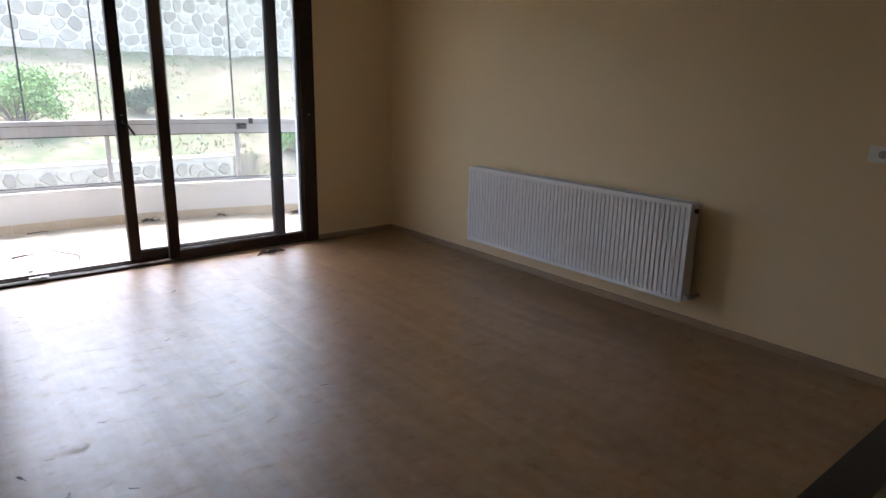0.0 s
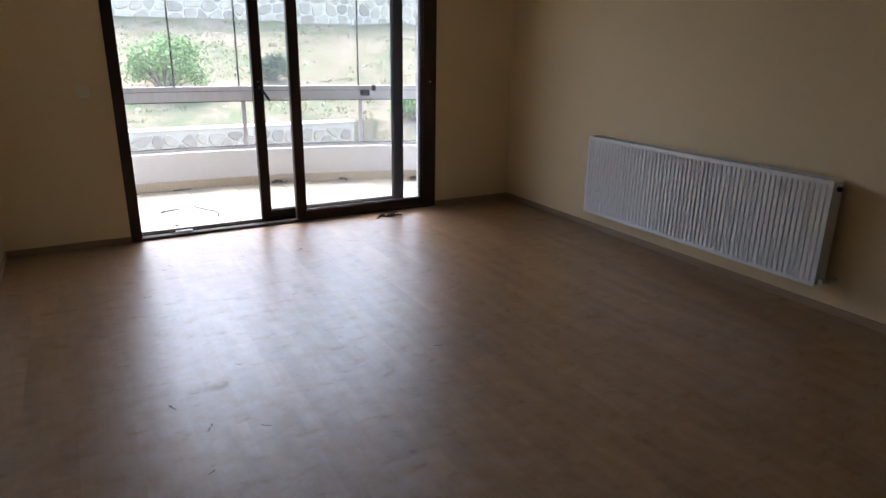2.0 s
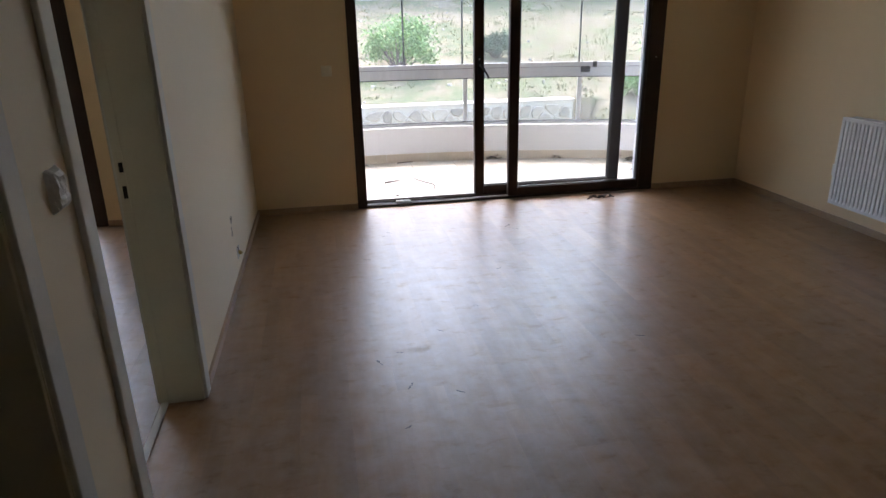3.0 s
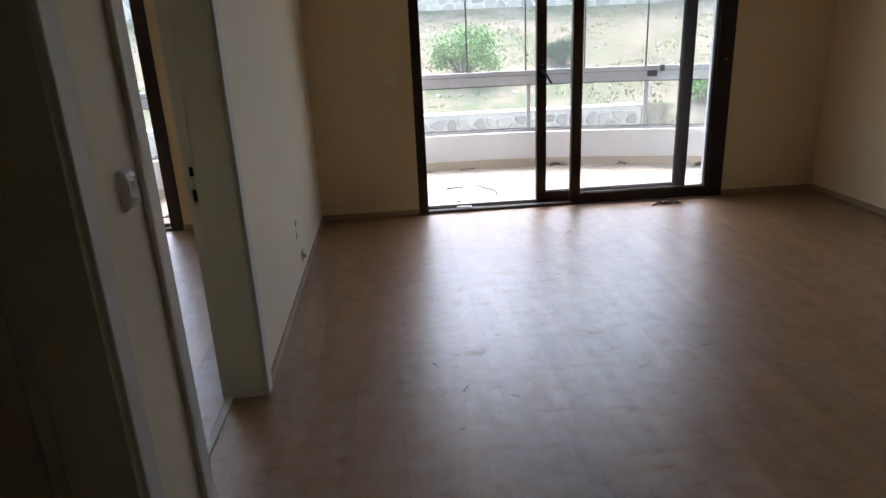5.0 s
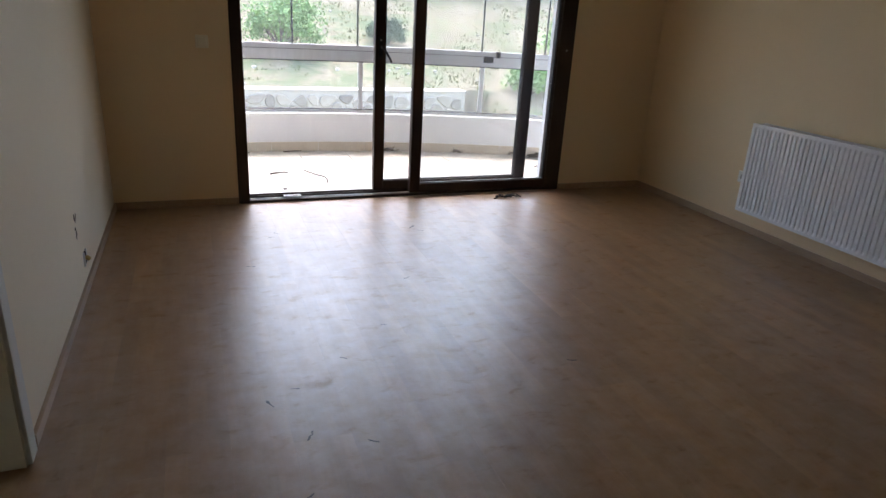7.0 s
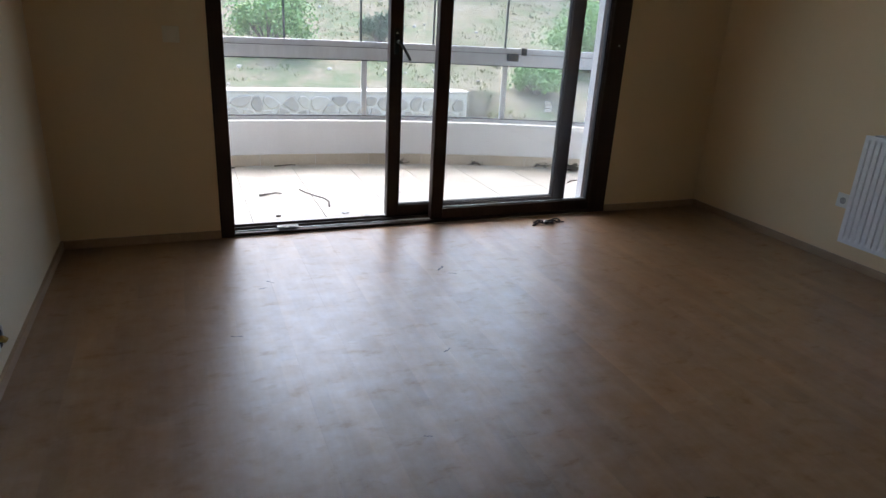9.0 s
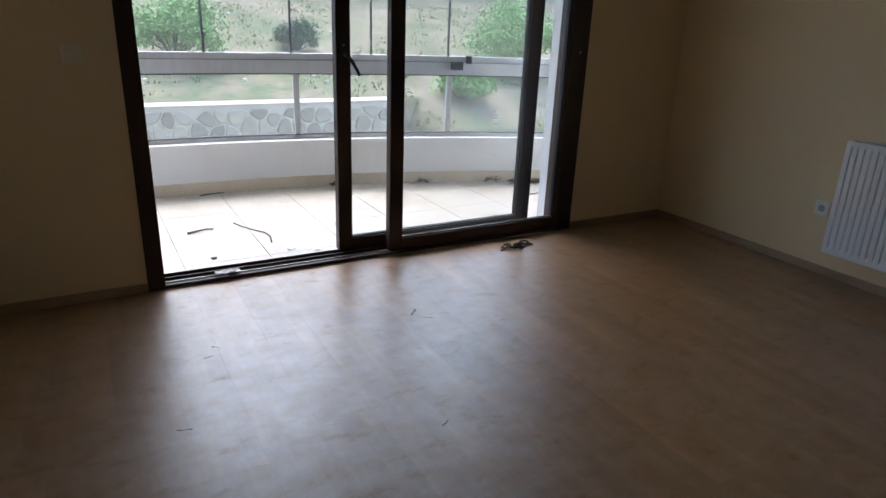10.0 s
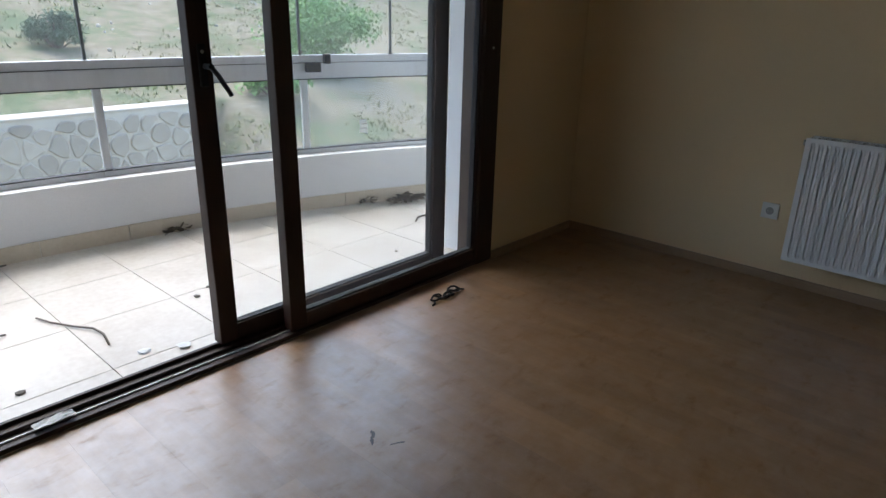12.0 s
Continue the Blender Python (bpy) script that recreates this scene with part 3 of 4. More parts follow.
# ---- switches and sockets ----
def plate_thing(name, at, w, h, facing, label, holes, wrapped=False, tone=None):
    """A wall plate whose front looks along the facing axis ('x-', 'x+' or 'y-')."""
    turn = {"x-": 0, "x+": math.pi, "y-": math.pi / 2}[facing]
    ob = base(name, at, label, "switch" if "switch" in name else "socket")
    ob.rotation_euler = (0, 0, turn)
    body = part("frame", boxes((-0.010, 0.0, -w / 2, w / 2, -h / 2, h / 2), bevel=0.003), tone or PLASTIC, ob)
    if holes == "rocker":
        part("rocker", boxes((-0.015, -0.009, -w / 2 + 0.012, w / 2 - 0.012, -h / 2 + 0.012, h / 2 - 0.012), bevel=0.003), tone or PLASTIC, ob)
    else:
        for dy in holes:
            well = part("socket_well", cylinder(bmesh.new(), (-0.0095, dy, 0), (1, 0, 0), 0.019, 0.003, 20), SHADED_PLASTIC, ob)
            part("contact", boxes((-0.0125, -0.011, dy - 0.011, dy - 0.006, -0.003, 0.003), (-0.0125, -0.011, dy + 0.006, dy + 0.011, -0.003, 0.003)), STEEL, well)
    if wrapped:
        bm = bmesh.new()
        bmesh.ops.create_grid(bm, x_segments=10, y_segments=12, size=0.5, matrix=Matrix.Rotation(-math.pi / 2, 4, "Y"))
        for v in bm.verts:
            y, z = v.co.y * (w + 0.010), v.co.z * (h + 0.015)
            edge = max(abs(v.co.y), abs(v.co.z)) * 2
            v.co = (-0.019 - 0.006 * noise.noise((y * 70, z * 70, 3)) + 0.020 * max(0, edge - 0.7) / 0.3, y, z)
        bmesh.ops.solidify(bm, geom=bm.faces[:], thickness=0.0015)
        part("plastic_wrap", bm, PAPER, ob, "crumpled protective plastic wrap")
    return ob
plate_thing("light_switch", (LEFT, 1.674, 1.112), 0.064, 0.080, "x+", "white light switch still in its plastic wrap", "rocker", True)
plate_thing("light_switch", (0.45, NORTH, 1.08), 0.078, 0.078, "y-", "cream light switch beside the balcony door", "rocker", False, surface("cream_plastic", (0.78, 0.70, 0.54), (0.82, 0.74, 0.58), 8, 200, (0.35, 0.45), 0.02))
plate_thing("wall_socket", (RIGHT, 4.165, 0.36), 0.08, 0.08, "x-", "white wall socket low beside the radiator", (0.0,))
plate_thing("wall_socket", (RIGHT, 1.30, 1.12), 0.10, 0.078, "x-", "white wall socket at switch height", (-0.012,))

# unfinished box with a yellow conduit end in the west wall, and a pencil scribble above it
outlet = base("junction_box", (LEFT, 4.024, 0.148), "open junction box with a brass conduit end near the floor", "junction box")
# dark disc on the wall face paints the shade of the open box
part("hole_shade_disc", cylinder(bmesh.new(), (0.002, 0.0, 0.0), (1, 0, 0), 0.032, 0.006, 18), HOLE_SHADE, outlet)
for y in (-0.031, 0.031):
    part("rim", boxes((0.0, 0.008, y - 0.005, y + 0.005, -0.034, 0.036), bevel=0.002), PLASTIC, outlet)
part("conduit_end", tube(bmesh.new(), [(0.003, -0.012, 0.004), (0.014, -0.014, 0.006), (0.024, -0.012, -0.004)], 0.011, 10), BRASS, outlet)
bm = bmesh.new()
rng = random.Random(5)
for k in range(7):
    y, z = rng.uniform(-0.035, 0.035), rng.uniform(-0.05, 0.05)
    tube(bm, [(0.001, y, z), (0.0015, y + rng.uniform(-0.02, 0.02), z + rng.uniform(-0.02, 0.025)), (0.001, y + rng.uniform(-0.03, 0.03), z + rng.uniform(-0.03, 0.03))], 0.0012, 4)
scribble = part("pencil_mark", bm, DIRT)
scribble.location = (LEFT, 3.92, 0.335)
tagged(scribble, "faint pencil scribble on the pale wall", "mark")

# ---- litter on floor and balcony ----
def crumb(bm, at, size, seed, flat=0.4):
    r = random.Random(seed)
    got = bmesh.ops.create_icosphere(bm, subdivisions=1, radius=size, matrix=Matrix.Translation(at))
    for v in got["verts"]:
        d = v.co - Vector(at)
        k = r.uniform(0.6, 1.25)
        v.co = Vector(at) + Vector((d.x * k, d.y * k, d.z * k * flat))
    low = min(v.co.z for v in got["verts"])
    for v in got["verts"]:
        v.co.z -= low
    return bm

def cord():
    """Three small loops lying apart, joined by slack, with two loose ends."""
    bm = bmesh.new()
    r = random.Random(11)
    for c, (ox, oy, rx, ry, turns) in enumerate(((-0.062, 0.004, 0.030, 0.024, 14), (0.005, -0.010, 0.026, 0.018, 20), (0.066, 0.012, 0.034, 0.022, 15))):
        pts = [(ox + rx * (1 + 0.3 * r.uniform(-1, 1)) * math.cos(a), oy + ry * (1 + 0.3 * r.uniform(-1, 1)) * math.sin(a), 0.006 + 0.014 * (0.5 + 0.5 * math.sin(1.7 * a + c))) for a in (0.62 * k + c for k in range(turns))]
        tube(bm, pts, 0.0050, 6)
    tube(bm, [(-0.05, 0.01, 0.008), (-0.02, -0.015, 0.006), (0.02, 0.0, 0.010), (0.06, 0.02, 0.007)], 0.0050, 6)
    tube(bm, [(-0.08, 0.005, 0.006), (-0.105, -0.018, 0.005), (-0.125, -0.022, 0.005)], 0.0046, 6)
    tube(bm, [(0.085, 0.01, 0.008), (0.11, -0.004, 0.006), (0.118, -0.014, 0.005)], 0.0046, 6)
    ob = part("cord_bundle", bm, CORD, smooth=True)
    ob.location = (2.615, 5.14, 0.0)
    ob.rotation_euler = (0, 0, 0.05)
    return tagged(ob, "tangled black cord lying on the floor by the sill", "cord")
cord()

bm = bmesh.new()
bmesh.ops.create_grid(bm, x_segments=12, y_segments=7, size=0.5)
for v in bm.verts:
    x, y = v.co.x * 0.12, v.co.y * 0.04
    v.co = (x, y + 0.01 * noise.noise((x * 20, 1, 0)), 0.010 + 0.012 * abs(noise.noise((x * 40, y * 60, 2))))
bmesh.ops.solidify(bm, geom=bm.faces[:], thickness=0.0012)
wrapper = part("plastic_wrapper", bm, PAPER)
wrapper.location, wrapper.rotation_euler = (0.99, 5.335, 0.026), (0, 0, 0.05)
tagged(wrapper, "crumpled clear plastic wrapper lying on the door track", "wrapper")

def twig(name, points, radius, label, at, taper=0.6):
    bm = tube(bmesh.new(), [(x - at[0], y - at[1], z) for x, y, z in points], radius, 7, taper)
    ob = part(name, bm, TWIG, smooth=True)
    ob.location = (*at, 0)
    return tagged(ob, label, "twig", "twigs on the balcony")
twig("twig", [(1.205, 6.215, 0.007), (1.235, 6.12, 0.008), (1.285, 6.02, 0.009), (1.335, 5.945, 0.009), (1.345, 5.87, 0.008), (1.325, 5.765, 0.008)], 0.0042, "long bent dry twig on the cream tiles", (1.3, 5.95), 1.2)
twig("twig", [(0.915, 6.10, 0.009), (0.98, 6.115, 0.013), (1.03, 6.135, 0.012), (1.07, 6.135, 0.007)], 0.0085, "short thick curled bark strip on the tiles", (0.99, 6.12), 0.5)
twig("twig", [(1.13, 6.955, 0.004), (1.19, 6.96, 0.007), (1.26, 6.965, 0.009), (1.30, 6.975, 0.004)], 0.006, "thin dry stalk beside the parapet", (1.22, 6.96), 0.7)
twig("twig", [(3.33, 6.05, 0.005), (3.40, 6.10, 0.006), (3.45, 6.09, 0.008), (3.52, 6.12, 0.005)], 0.006, "thin forked dry twig on the tiles", (3.42, 6.09), 0.6)
twig("twig", [(0.66, 6.93, 0.004), (0.74, 6.94, 0.006), (0.82, 6.945, 0.004)], 0.006, "thin dry stalk beside the parapet", (0.74, 6.94), 0.7)

def leaf_heap(at, width, count, seed, label):
    """Curled dead leaves and stems in a small heap."""
    bm = bmesh.new()
    r = random.Random(seed)
    for k in range(count):
        a, d = r.uniform(0, 2 * math.pi), width * math.sqrt(r.random()) / 2
        x, y, z = d * math.cos(a) * 1.3, d * math.sin(a) * 0.6, 0.006 + 0.05 * (1 - 2 * d / width) * r.random()
        s, yaw, tip = r.uniform(0.018, 0.04), r.uniform(0, 6.3), r.uniform(-0.6, 0.6)
        m = Matrix.Translation((x, y, z + 0.012)) @ Euler((tip, r.uniform(-0.5, 0.5), yaw)).to_matrix().to_4x4()
        pts = [(-s, 0, 0.004), (-0.4 * s, 0.45 * s, 0), (0.5 * s, 0.4 * s, 0.003), (s, 0, 0.008), (0.5 * s, -0.4 * s, 0.003), (-0.4 * s, -0.45 * s, 0)]
        vs = [bm.verts.new(m @ Vector(p)) for p in pts]
        bm.faces.new((vs[0], vs[1], vs[2], vs[3])), bm.faces.new((vs[0], vs[3], vs[4], vs[5]))
    for k in range(max(2, count // 8)):
        a = r.uniform(0, 6.3)
        tube(bm, [(0, 0, 0.02), (0.4 * width * math.cos(a), 0.25 * width * math.sin(a), 0.02), (0.8 * width * math.cos(a), 0.4 * width * math.sin(a), 0.006)], 0.002, 4)
    low = min(v.co.z for v in bm.verts)
    for v in bm.verts:
        v.co.z -= low
    ob = part("leaf_heap", bm, DEAD_LEAF)
    ob.location = (*at, 0)
    return tagged(ob, label, "dead leaves", "leaf heaps on the balcony")
leaf_heap((2.176, 6.90), 0.13, 26, 1, "small heap of dry dark leaves by the parapet")
leaf_heap((3.40, 6.58), 0.13, 24, 2, "small heap of dry dark leaves by the parapet")
leaf_heap((3.62, 6.44), 0.26, 70, 3, "larger heap of dry leaves and stems in the balcony corner")
leaf_heap((2.82, 6.74), 0.10, 12, 4, "few dry leaves by the parapet")
leaf_heap((-1.45, 5.72), 0.22, 22, 6, "dry leaves outside the second room's sliding door")

def scrap(name, at, size, seed, mat, label, flat=0.35):
    ob = part(name, crumb(bmesh.new(), (0, 0, 0), size, seed, flat), mat)
    ob.location = (*at, 0.0)
    return tagged(ob, label, "debris")
scrap("bark_chip", (0.975, 5.640), 0.020, 1, TWIG, "dark bark chip on the cream tiles")
scrap("bark_chip", (1.79, 5.95), 0.016, 2, TWIG, "dark bark chip on the cream tiles")
scrap("bark_chip", (1.885, 6.02), 0.014, 3, TWIG, "dark bark chip on the cream tiles")
scrap("plaster_crumb", (1.53, 5.56), 0.032, 4, WHITE_RENDER, "pale plaster crumb outside the door sill", 0.22)
scrap("plaster_crumb", (1.40, 5.62), 0.024, 5, WHITE_RENDER, "pale plaster crumb outside the door sill", 0.22)
scrap("bark_chip", (2.86, 5.74), 0.012, 6, TWIG, "dark bark chip on the cream tiles")

# dried dirt smears trodden on to the laminate
rng = random.Random(31)
for x, y, size in ((0.557, 2.78, 0.014), (0.666, 2.565, 0.015), (0.857, 2.48, 0.011), (0.618, 2.28, 0.010), (1.793, 2.774, 0.012), (1.66, 4.59, 0.020), (1.69, 4.51, 0.014), (0.655, 2.86, 0.009),
                   (0.876, 3.036, 0.010), (1.112, 3.282, 0.009), (1.376, 3.776, 0.011), (0.798, 4.624, 0.012), (0.601, 4.109, 0.013), (0.755, 4.557, 0.011)):
    bm = bmesh.new()
    for k in range(4):
        crumb(bm, (size * (k - 1.5) * 0.45, size * 0.35 * rng.uniform(-1, 1), 0), size * rng.uniform(0.3, 0.6), rng.randrange(999), 0.06)
    bmesh.ops.scale(bm, vec=(1.8, 0.7, 1.0), verts=bm.verts)
    mark = part("dirt_smear", bm, DIRT)
    mark.location, mark.rotation_euler = (x, y, 0.0004), (0, 0, rng.uniform(0, 3))
    tagged(mark, "small dried dark dirt smear on the laminate floor", "dirt mark", "dirt marks on the floor")

# ---- hillside outside ----
def hill(x, y):
    """Height of the ground: a terrace held by the low wall, sloping up to the high wall; right of the low wall it falls away evenly."""
    left = -2.3 if y < 13.1 else -0.16 + 0.245 * (y - 13.1)
    right = -2.3 + 0.43 * max(0.0, min(y, 13.1) - 8.2) + 0.245 * max(0.0, y - 13.1)
    k = min(1.0, max(0.0, (x - 5.15) / 0.9))
    k = k * k * (3 - 2 * k)
    h = left * (1 - k) + right * k
    if y > 22.3:
        h = 4.6 + 0.16 * (y - 22.3)
    wob = 0.10 * noise.noise((x * 0.6, y * 0.6, 0)) + 0.07 * noise.noise((x * 1.9, y * 1.9, 4))
    return h + (wob if 13.6 < y < 21.8 or y > 23 or x > 6 else 0.0)

def ground():
    bm = bmesh.new()
    xs = [-600, -200, -80] + [-40 + 2 * k for k in range(10)] + [-20 + 0.4 * k for k in range(120)] + [28 + 2 * k for k in range(10)] + [80, 200, 600]
    ys = [-600, -100, -20, 0, 6, 8] + [8.4 + 0.4 * k for k in range(12)] + [13.09, 13.11] + [13.3 + 0.3 * k for k in range(30)] + [22.29, 22.31] + [23 + 1.5 * k for k in range(14)] + [70, 200, 800]
    grid = [[bm.verts.new((x, y, hill(x, y) if y > 8 else -2.3)) for x in xs] for y in ys]
    for a, b in zip(grid, grid[1:]):
        for k in range(len(xs) - 1):
            bm.faces.new((a[k], a[k + 1], b[k + 1], b[k]))
    ob = part("ground", bm, SOIL, smooth=True)
    return tagged(ob, "dry grassy hillside rising behind the building", "ground", kind="structure")
ground()

def cells(x0, x1, z0, z1, size, seed):
    """Irregular stone outlines that tile a rectangle: each a polygon nearer to its own seed than to its neighbours'."""
    r = random.Random(seed)
    nx, nz = int((x1 - x0) / size), max(2, int((z1 - z0) / (size * 0.8)))
    dx, dz = (x1 - x0) / nx, (z1 - z0) / nz
    seeds = {(i, j): (x0 + (i + 0.5 + 0.5 * (j % 2) + r.uniform(-0.34, 0.34)) * dx, z0 + (j + 0.5 + r.uniform(-0.32, 0.32)) * dz) for i in range(-2, nx + 2) for j in range(-2, nz + 2)}
    for i in range(-1, nx + 1):
        for j in range(nz):
            sx, sz = seeds[i, j]
            poly = [(x0, z0), (x1, z0), (x1, z1), (x0, z1)]
            for di in (-2, -1, 0, 1, 2):
                for dj in (-2, -1, 0, 1, 2):
                    if (di, dj) == (0, 0) or (i + di, j + dj) not in seeds:
                        continue
                    ox, oz = seeds[i + di, j + dj]
                    mx, mz, nxn, nzn = (sx + ox) / 2, (sz + oz) / 2, ox - sx, oz - sz
                    cut = []
                    for a, b in zip(poly, poly[1:] + poly[:1]):
                        da, db = (a[0] - mx) * nxn + (a[1] - mz) * nzn, (b[0] - mx) * nxn + (b[1] - mz) * nzn
                        if da <= 0:
                            cut.append(a)
                        if (da < 0 < db) or (db < 0 < da):
                            t = da / (da - db)
                            cut.append((a[0] + t * (b[0] - a[0]), a[1] + t * (b[1] - a[1])))
                    poly = cut
                    if len(poly) < 3:
                        break
                if len(poly) < 3:
                    break
            if len(poly) > 2:
                cx, cz = sum(p[0] for p in poly) / len(poly), sum(p[1] for p in poly) / len(poly)
                reach = max(math.hypot(p[0] - cx, p[1] - cz) for p in poly)
                if reach > 0.3 * size:
                    yield cx, cz, poly

def stone(bm, cx, cz, poly, y, joint, r):
    """One rough stone: shrunk outline with cut corners, bulging towards -y."""
    pts = []
    for k, p in enumerate(poly):
        q, o = poly[(k + 1) % len(poly)], poly[k - 1]
        pts.append((0.70 * p[0] + 0.30 * o[0], 0.70 * p[1] + 0.30 * o[1]))
        pts.append((0.70 * p[0] + 0.30 * q[0], 0.70 * p[1] + 0.30 * q[1]))
    rings = []
    for shrink, out in ((joint, 0.0), (joint, 0.016), (joint * 1.8, 0.034 + r.uniform(-0.008, 0.012))):
        ring = []
        for px, pz in pts:
            d = math.hypot(px - cx, pz - cz) or 1
            f = max(0.25, 1 - shrink / d)
            ring.append(bm.verts.new((cx + (px - cx) * f, y - out, cz + (pz - cz) * f)))
        rings.append(ring)
    for a, b in zip(rings, rings[1:]):
        for k in range(len(pts)):
            bm.faces.new((a[k], a[(k + 1) % len(pts)], b[(k + 1) % len(pts)], b[k]))
    bm.faces.new(rings[-1])

low_wall = part("wall_garden_low", boxes((-14.0, 5.35, 12.75, 13.12, -2.4, -0.16)), MORTAR)
tagged(low_wall, "low retaining wall of grey rubble stone with pale mortar", "wall", kind="structure")
cap = part("coping", boxes((-14.0, 5.38, 12.73, 13.14, -0.16, -0.125), bevel=0.012), MORTAR, low_wall)
high_wall = part("wall_garden_high", boxes((-16.0, 26.0, 22.0, 22.35, 0.8, 4.7)), PALE_MORTAR)
tagged(high_wall, "high retaining wall of rubble stone with pale mortar joints", "wall", kind="structure")

def blade(bm, at, h, w, lean, yaw):
    c, s = math.cos(yaw), math.sin(yaw)
    x, y, z = at
    a, b = bm.verts.new((x - w * c, y - w * s, z)), bm.verts.new((x + w * c, y + w * s, z))
    t = bm.verts.new((x + lean * -s, y + lean * c, z + h))
    bm.faces.new((a, b, t))

def grass():
    bm = bmesh.new()
    r = random.Random(21)
    for k in range(11000):
        x, y = r.uniform(-11, 20), r.uniform(13.2, 21.8)
        if r.random() < 0.35:
            x, y = r.uniform(5.7, 16), r.uniform(9.5, 14)
        if noise.noise((x * 0.5, y * 0.5, 9)) < -0.1 + 0.25 * r.random() - 0.12:
            continue
        z = hill(x, y) - 0.02
        for j in range(5):
            blade(bm, (x + r.uniform(-0.09, 0.09), y + r.uniform(-0.09, 0.09), z), r.uniform(0.03, 0.085), r.uniform(0.010, 0.022), r.uniform(-0.08, 0.08), r.uniform(0, 3.14))
    ob = part("grass", bm, GRASS)
    return tagged(ob, "tufts of dry and green grass on the hillside", "grass", kind="stuff")
grass()

def rubble():
    bm = bmesh.new()
    r = random.Random(8)
    for k in range(180):
        x, y = r.uniform(-9, 16), r.uniform(13.3, 21.5)
        s, z = r.uniform(0.02, 0.06), hill(x, y)
        got = bmesh.ops.create_icosphere(bm, subdivisions=1, radius=s)
        for v in got["verts"]:
            v.co = Vector((x, y, z)) + v.co * r.uniform(0.65, 1.2)
    return tagged(part("rubble", bm, PEBBLE), "pale loose stones scattered on the hillside", "stones", kind="stuff")
rubble()

def shrub(name, at, radius, height, count, leaf, mat, seed, label, spiky=False):
    """Bush of stems and many leaves in uneven clumps."""
    z0 = hill(*at)
    bush = base(name, (*at, z0), label, "bush")
    r = random.Random(seed)
    bm = bmesh.new()
    clumps = []
    for k in range(20):
        a, d = r.uniform(0, 6.28), radius * math.sqrt(r.random()) * 0.75
        z = height * (0.15 + 0.7 * r.random() * (1 - 0.6 * d / radius))
        c = Vector((d * math.cos(a), d * math.sin(a), z))
        clumps.append((c, radius * r.uniform(0.25, 0.48)))
        tube(bm, [(0.1 * c.x, 0.1 * c.y, -0.05), (0.5 * c.x, 0.5 * c.y, 0.5 * z), (c.x, c.y, z)], 0.022, 5, 0.3)
    part("stem", bm, TWIG, bush)
    verts, faces = [], []
    for k in range(count):
        c, cr = clumps[r.randrange(len(clumps))]
        d = Vector((r.gauss(0, 1), r.gauss(0, 1), r.gauss(0, 0.8)))
        d = d.normalized() * cr * min(1.1, abs(r.gauss(0, 0.62)))
        p = c + d
        if p.z < 0.03:
            p.z = r.uniform(0.03, 0.25)
        s = leaf * r.uniform(0.6, 1.4)
        m = Euler((r.uniform(-1.2, 1.2), r.uniform(-1.2, 1.2), r.uniform(0, 6.28))).to_matrix()
        w = 0.16 if spiky else 0.5
        i = len(verts)
        verts += [p + m @ Vector(q) for q in ((-s, 0, 0), (0, w * s, 0.1 * s), (s, 0, 0), (0, -w * s, 0.1 * s))]
        faces.append((i, i + 1, i + 2, i + 3))
    me = bpy.data.meshes.new("crown")
    me.from_pydata(verts, [], faces)
    me.materials.append(mat)
    new("crown", me).parent = bush
    return bush

shrub("green_bush", (2.15, 15.2), 0.95, 1.35, 9000, 0.036, LEAF, 1, "light green leafy bush on the dry hillside")
shrub("dark_bush", (4.6, 15.9), 0.46, 0.74, 5200, 0.05, PINE_LEAF, 2, "small dark green conifer bush on the hillside", True)
shrub("green_bush", (8.95, 14.4), 1.15, 1.75, 12000, 0.04, LEAF, 3, "large light green bush on the grassy slope")
shrub("green_bush", (6.9, 13.0), 0.6, 0.6, 2600, 0.05, LEAF, 4, "low green bush at the end of the stone wall")
shrub("green_bush", (-2.9, 15.6), 0.8, 0.9, 5000, 0.042, LEAF, 5, "light green bush on the dry hillside")

# ---- pieces: stones, tiles, planks ----
r = random.Random(3)
for cx, cz, poly in cells(-4.6, 5.3, -1.45, -0.20, 0.27, 4):
    bm = bmesh.new()
    stone(bm, 0, 0, [(p[0] - cx, p[1] - cz) for p in poly], 0, 0.017, r)
    ob = part("stone", bm, STONE, low_wall)
    ob.location = (cx, 12.752, cz)
bm = bmesh.new()
for cx, cz, poly in cells(-12, 20, 1.2, 4.6, 0.42, 6):
    stone(bm, cx, cz, poly, 22.002, 0.024, r)
tagged(part("stones", bm, STONE, high_wall), "rubble stones set in pale mortar", kind="stuff")

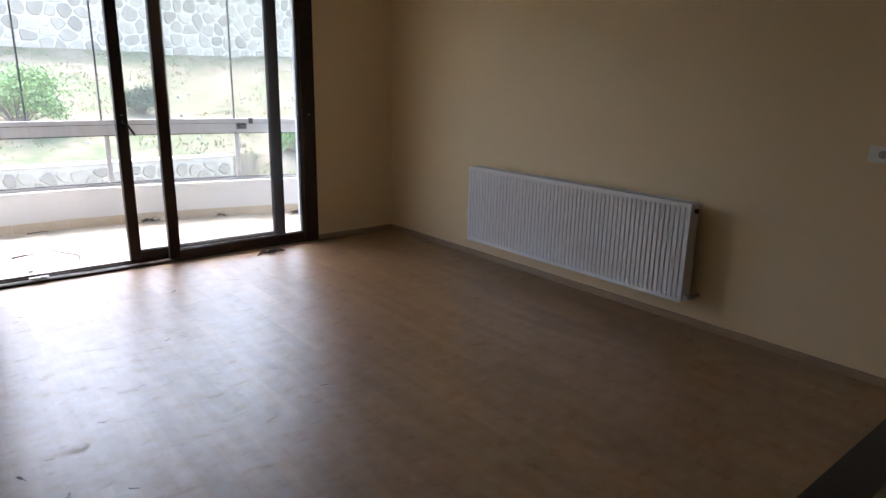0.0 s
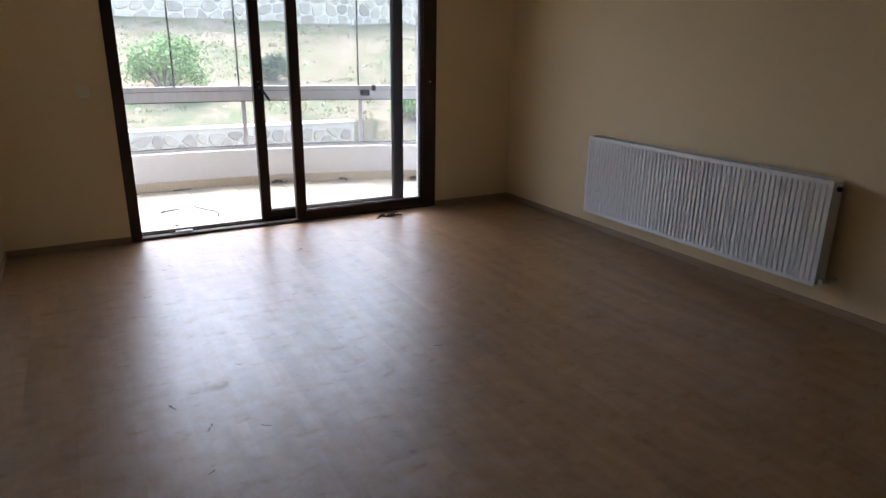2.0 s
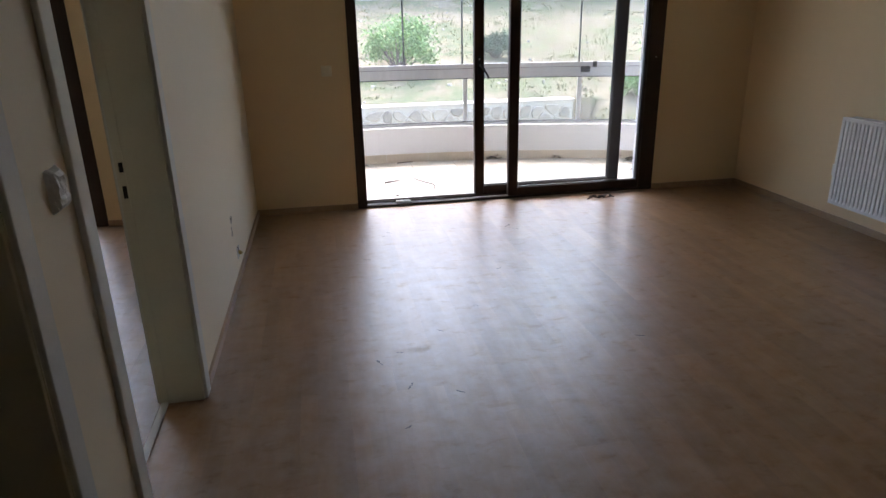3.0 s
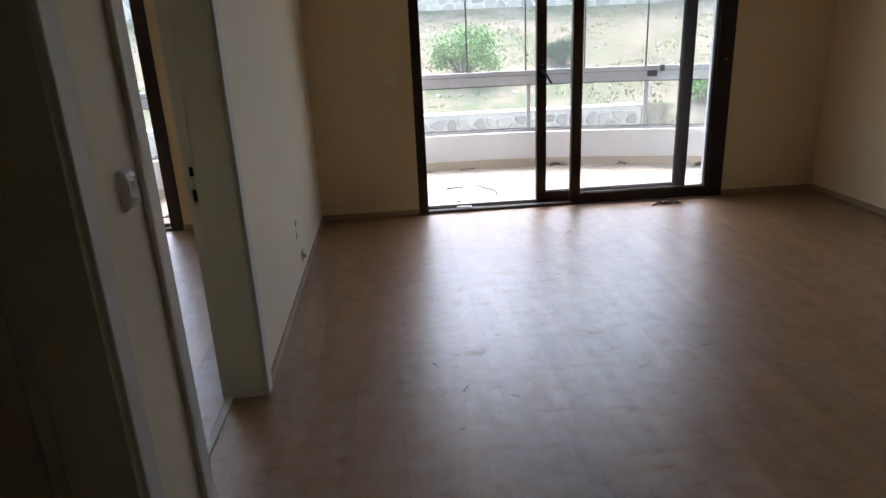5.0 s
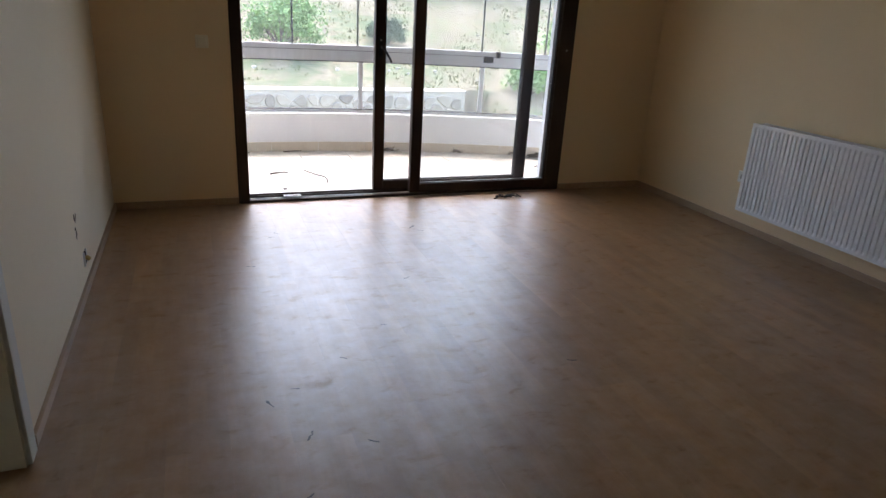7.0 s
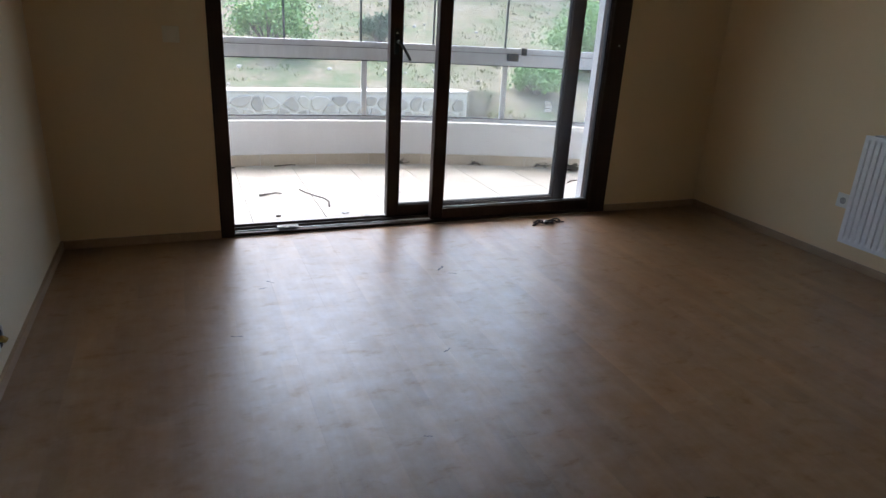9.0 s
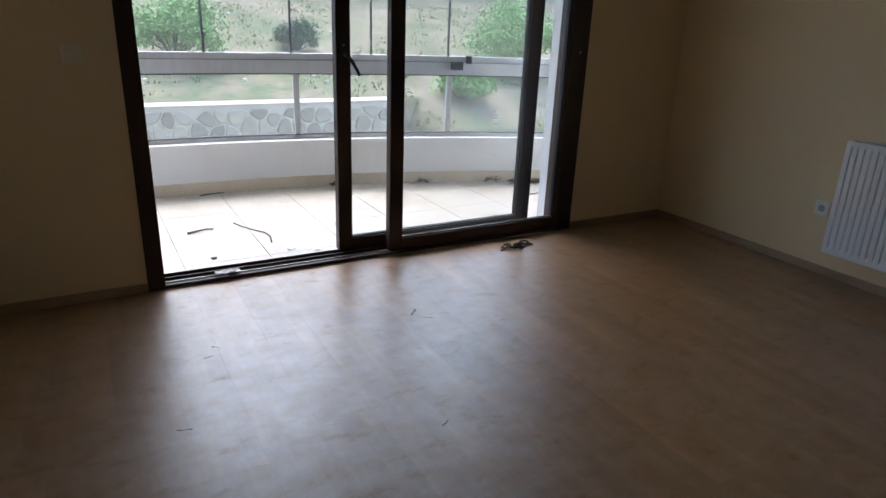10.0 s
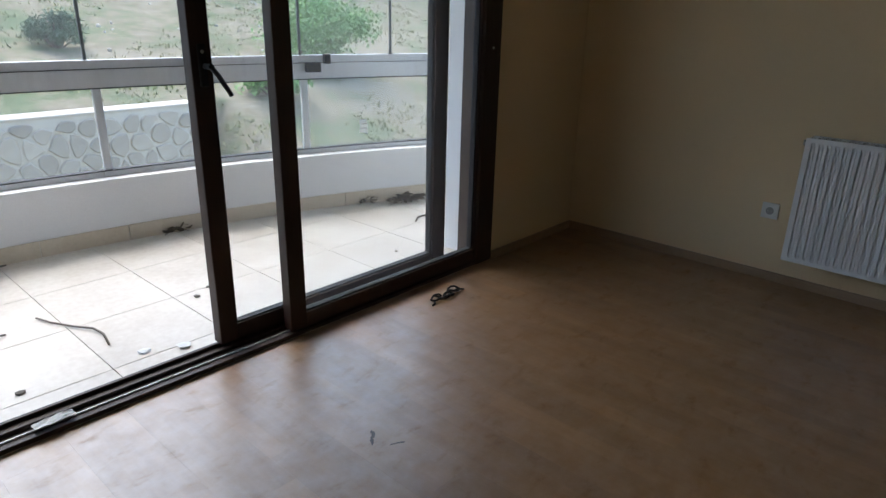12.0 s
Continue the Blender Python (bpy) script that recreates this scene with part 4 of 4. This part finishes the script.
tile_cache = {}
def floor_piece(name, x0, x1, y0, y1, top, thick, mat, parent, inset):
    key = (name, round(x1 - x0, 3), round(y1 - y0, 3))
    if key not in tile_cache:
        w, d = (x1 - x0) / 2 - inset, (y1 - y0) / 2 - inset
        b = min(0.0012 if name == "tile" else 0.0002, w / 4)
        bm = bmesh.new()
        rings = [[bm.verts.new((sx * ww, sy * dd, z)) for sx, sy in ((-1, -1), (1, -1), (1, 1), (-1, 1))] for ww, dd, z in ((w, d, -thick), (w, d, -b), (w - b, d - b, 0))]
        for a, c in zip(rings, rings[1:]):
            for k in range(4):
                bm.faces.new((a[k], a[(k + 1) % 4], c[(k + 1) % 4], c[k]))
        bm.faces.new(rings[-1])
        tile_cache[key] = mesh_of(name, bm, mat)
    ob = new(name, tile_cache[key])
    ob.location = ((x0 + x1) / 2, (y0 + y1) / 2, top)
    ob.parent = parent
    return ob

# balcony tiles, clipped along the wall; the parapet stands on those at the rim
T = 0.449
for i in range(-11, 9):
    for j in range(-1, 4):
        x0, y0 = 1.265 + T * i, 5.578 + T * j
        y0c = max(y0, OUTER - 0.135)
        if y0 + T - y0c > 0.02 and y0c < 7.05 and x0 < 5.1:
            if arc(x0 + T / 2)[1] > y0c + 0.02:
                floor_piece("tile", x0, x0 + T, y0c, y0 + T, 0.0, 0.008, TILE_PALE, balcony_floor, 0.0016)

rng = random.Random(17)
def lay_planks(x_from, x_to, y_from, y_to, make):
    x = x_from
    while x < x_to - 0.005:
        x1 = min(x + PLANK_W, x_to)
        y = y_from - rng.uniform(0.1, PLANK_L)
        while y < y_to - 0.005:
            a, b = max(y, y_from), min(y + PLANK_L, y_to)
            if b - a > 0.03:
                make(x, x1, a, b)
            y += PLANK_L
        x = x1
lay_planks(LEFT, RIGHT, 0.98, NORTH, lambda a, b, c, d: floor_piece("plank", a, b, c, d, 0.0, 0.012, LAMINATE, floor, 0.00004))
lay_planks(LEFT, 2.20, SOUTH, 0.98, lambda a, b, c, d: floor_piece("plank", a, b, c, d, 0.0, 0.012, LAMINATE, floor, 0.00004))
lay_planks(2.20, RIGHT, SOUTH, 0.812, lambda a, b, c, d: floor_piece("plank", a, b, c, d, 0.0, 0.012, LAMINATE, floor, 0.00004))
rows = []
lay_planks(-4.0, LEFT - 0.15, SOUTH, NORTH, lambda a, b, c, d: rows.append((a + 0.0004, b - 0.0004, c + 0.0004, d - 0.0004, -0.012, 0.0)))
tagged(part("planks_room2", boxes(*rows), LAMINATE, floor), "laminate planks of the second room", kind="stuff")
tagged(part("planks_doorway", boxes((LEFT - 0.15, LEFT - 0.0004, DOOR0, DOOR1, -0.012, 0.0), (LEFT - 0.15, LEFT - 0.0004, D2A, D2B, -0.012, 0.0)), LAMINATE, floor))
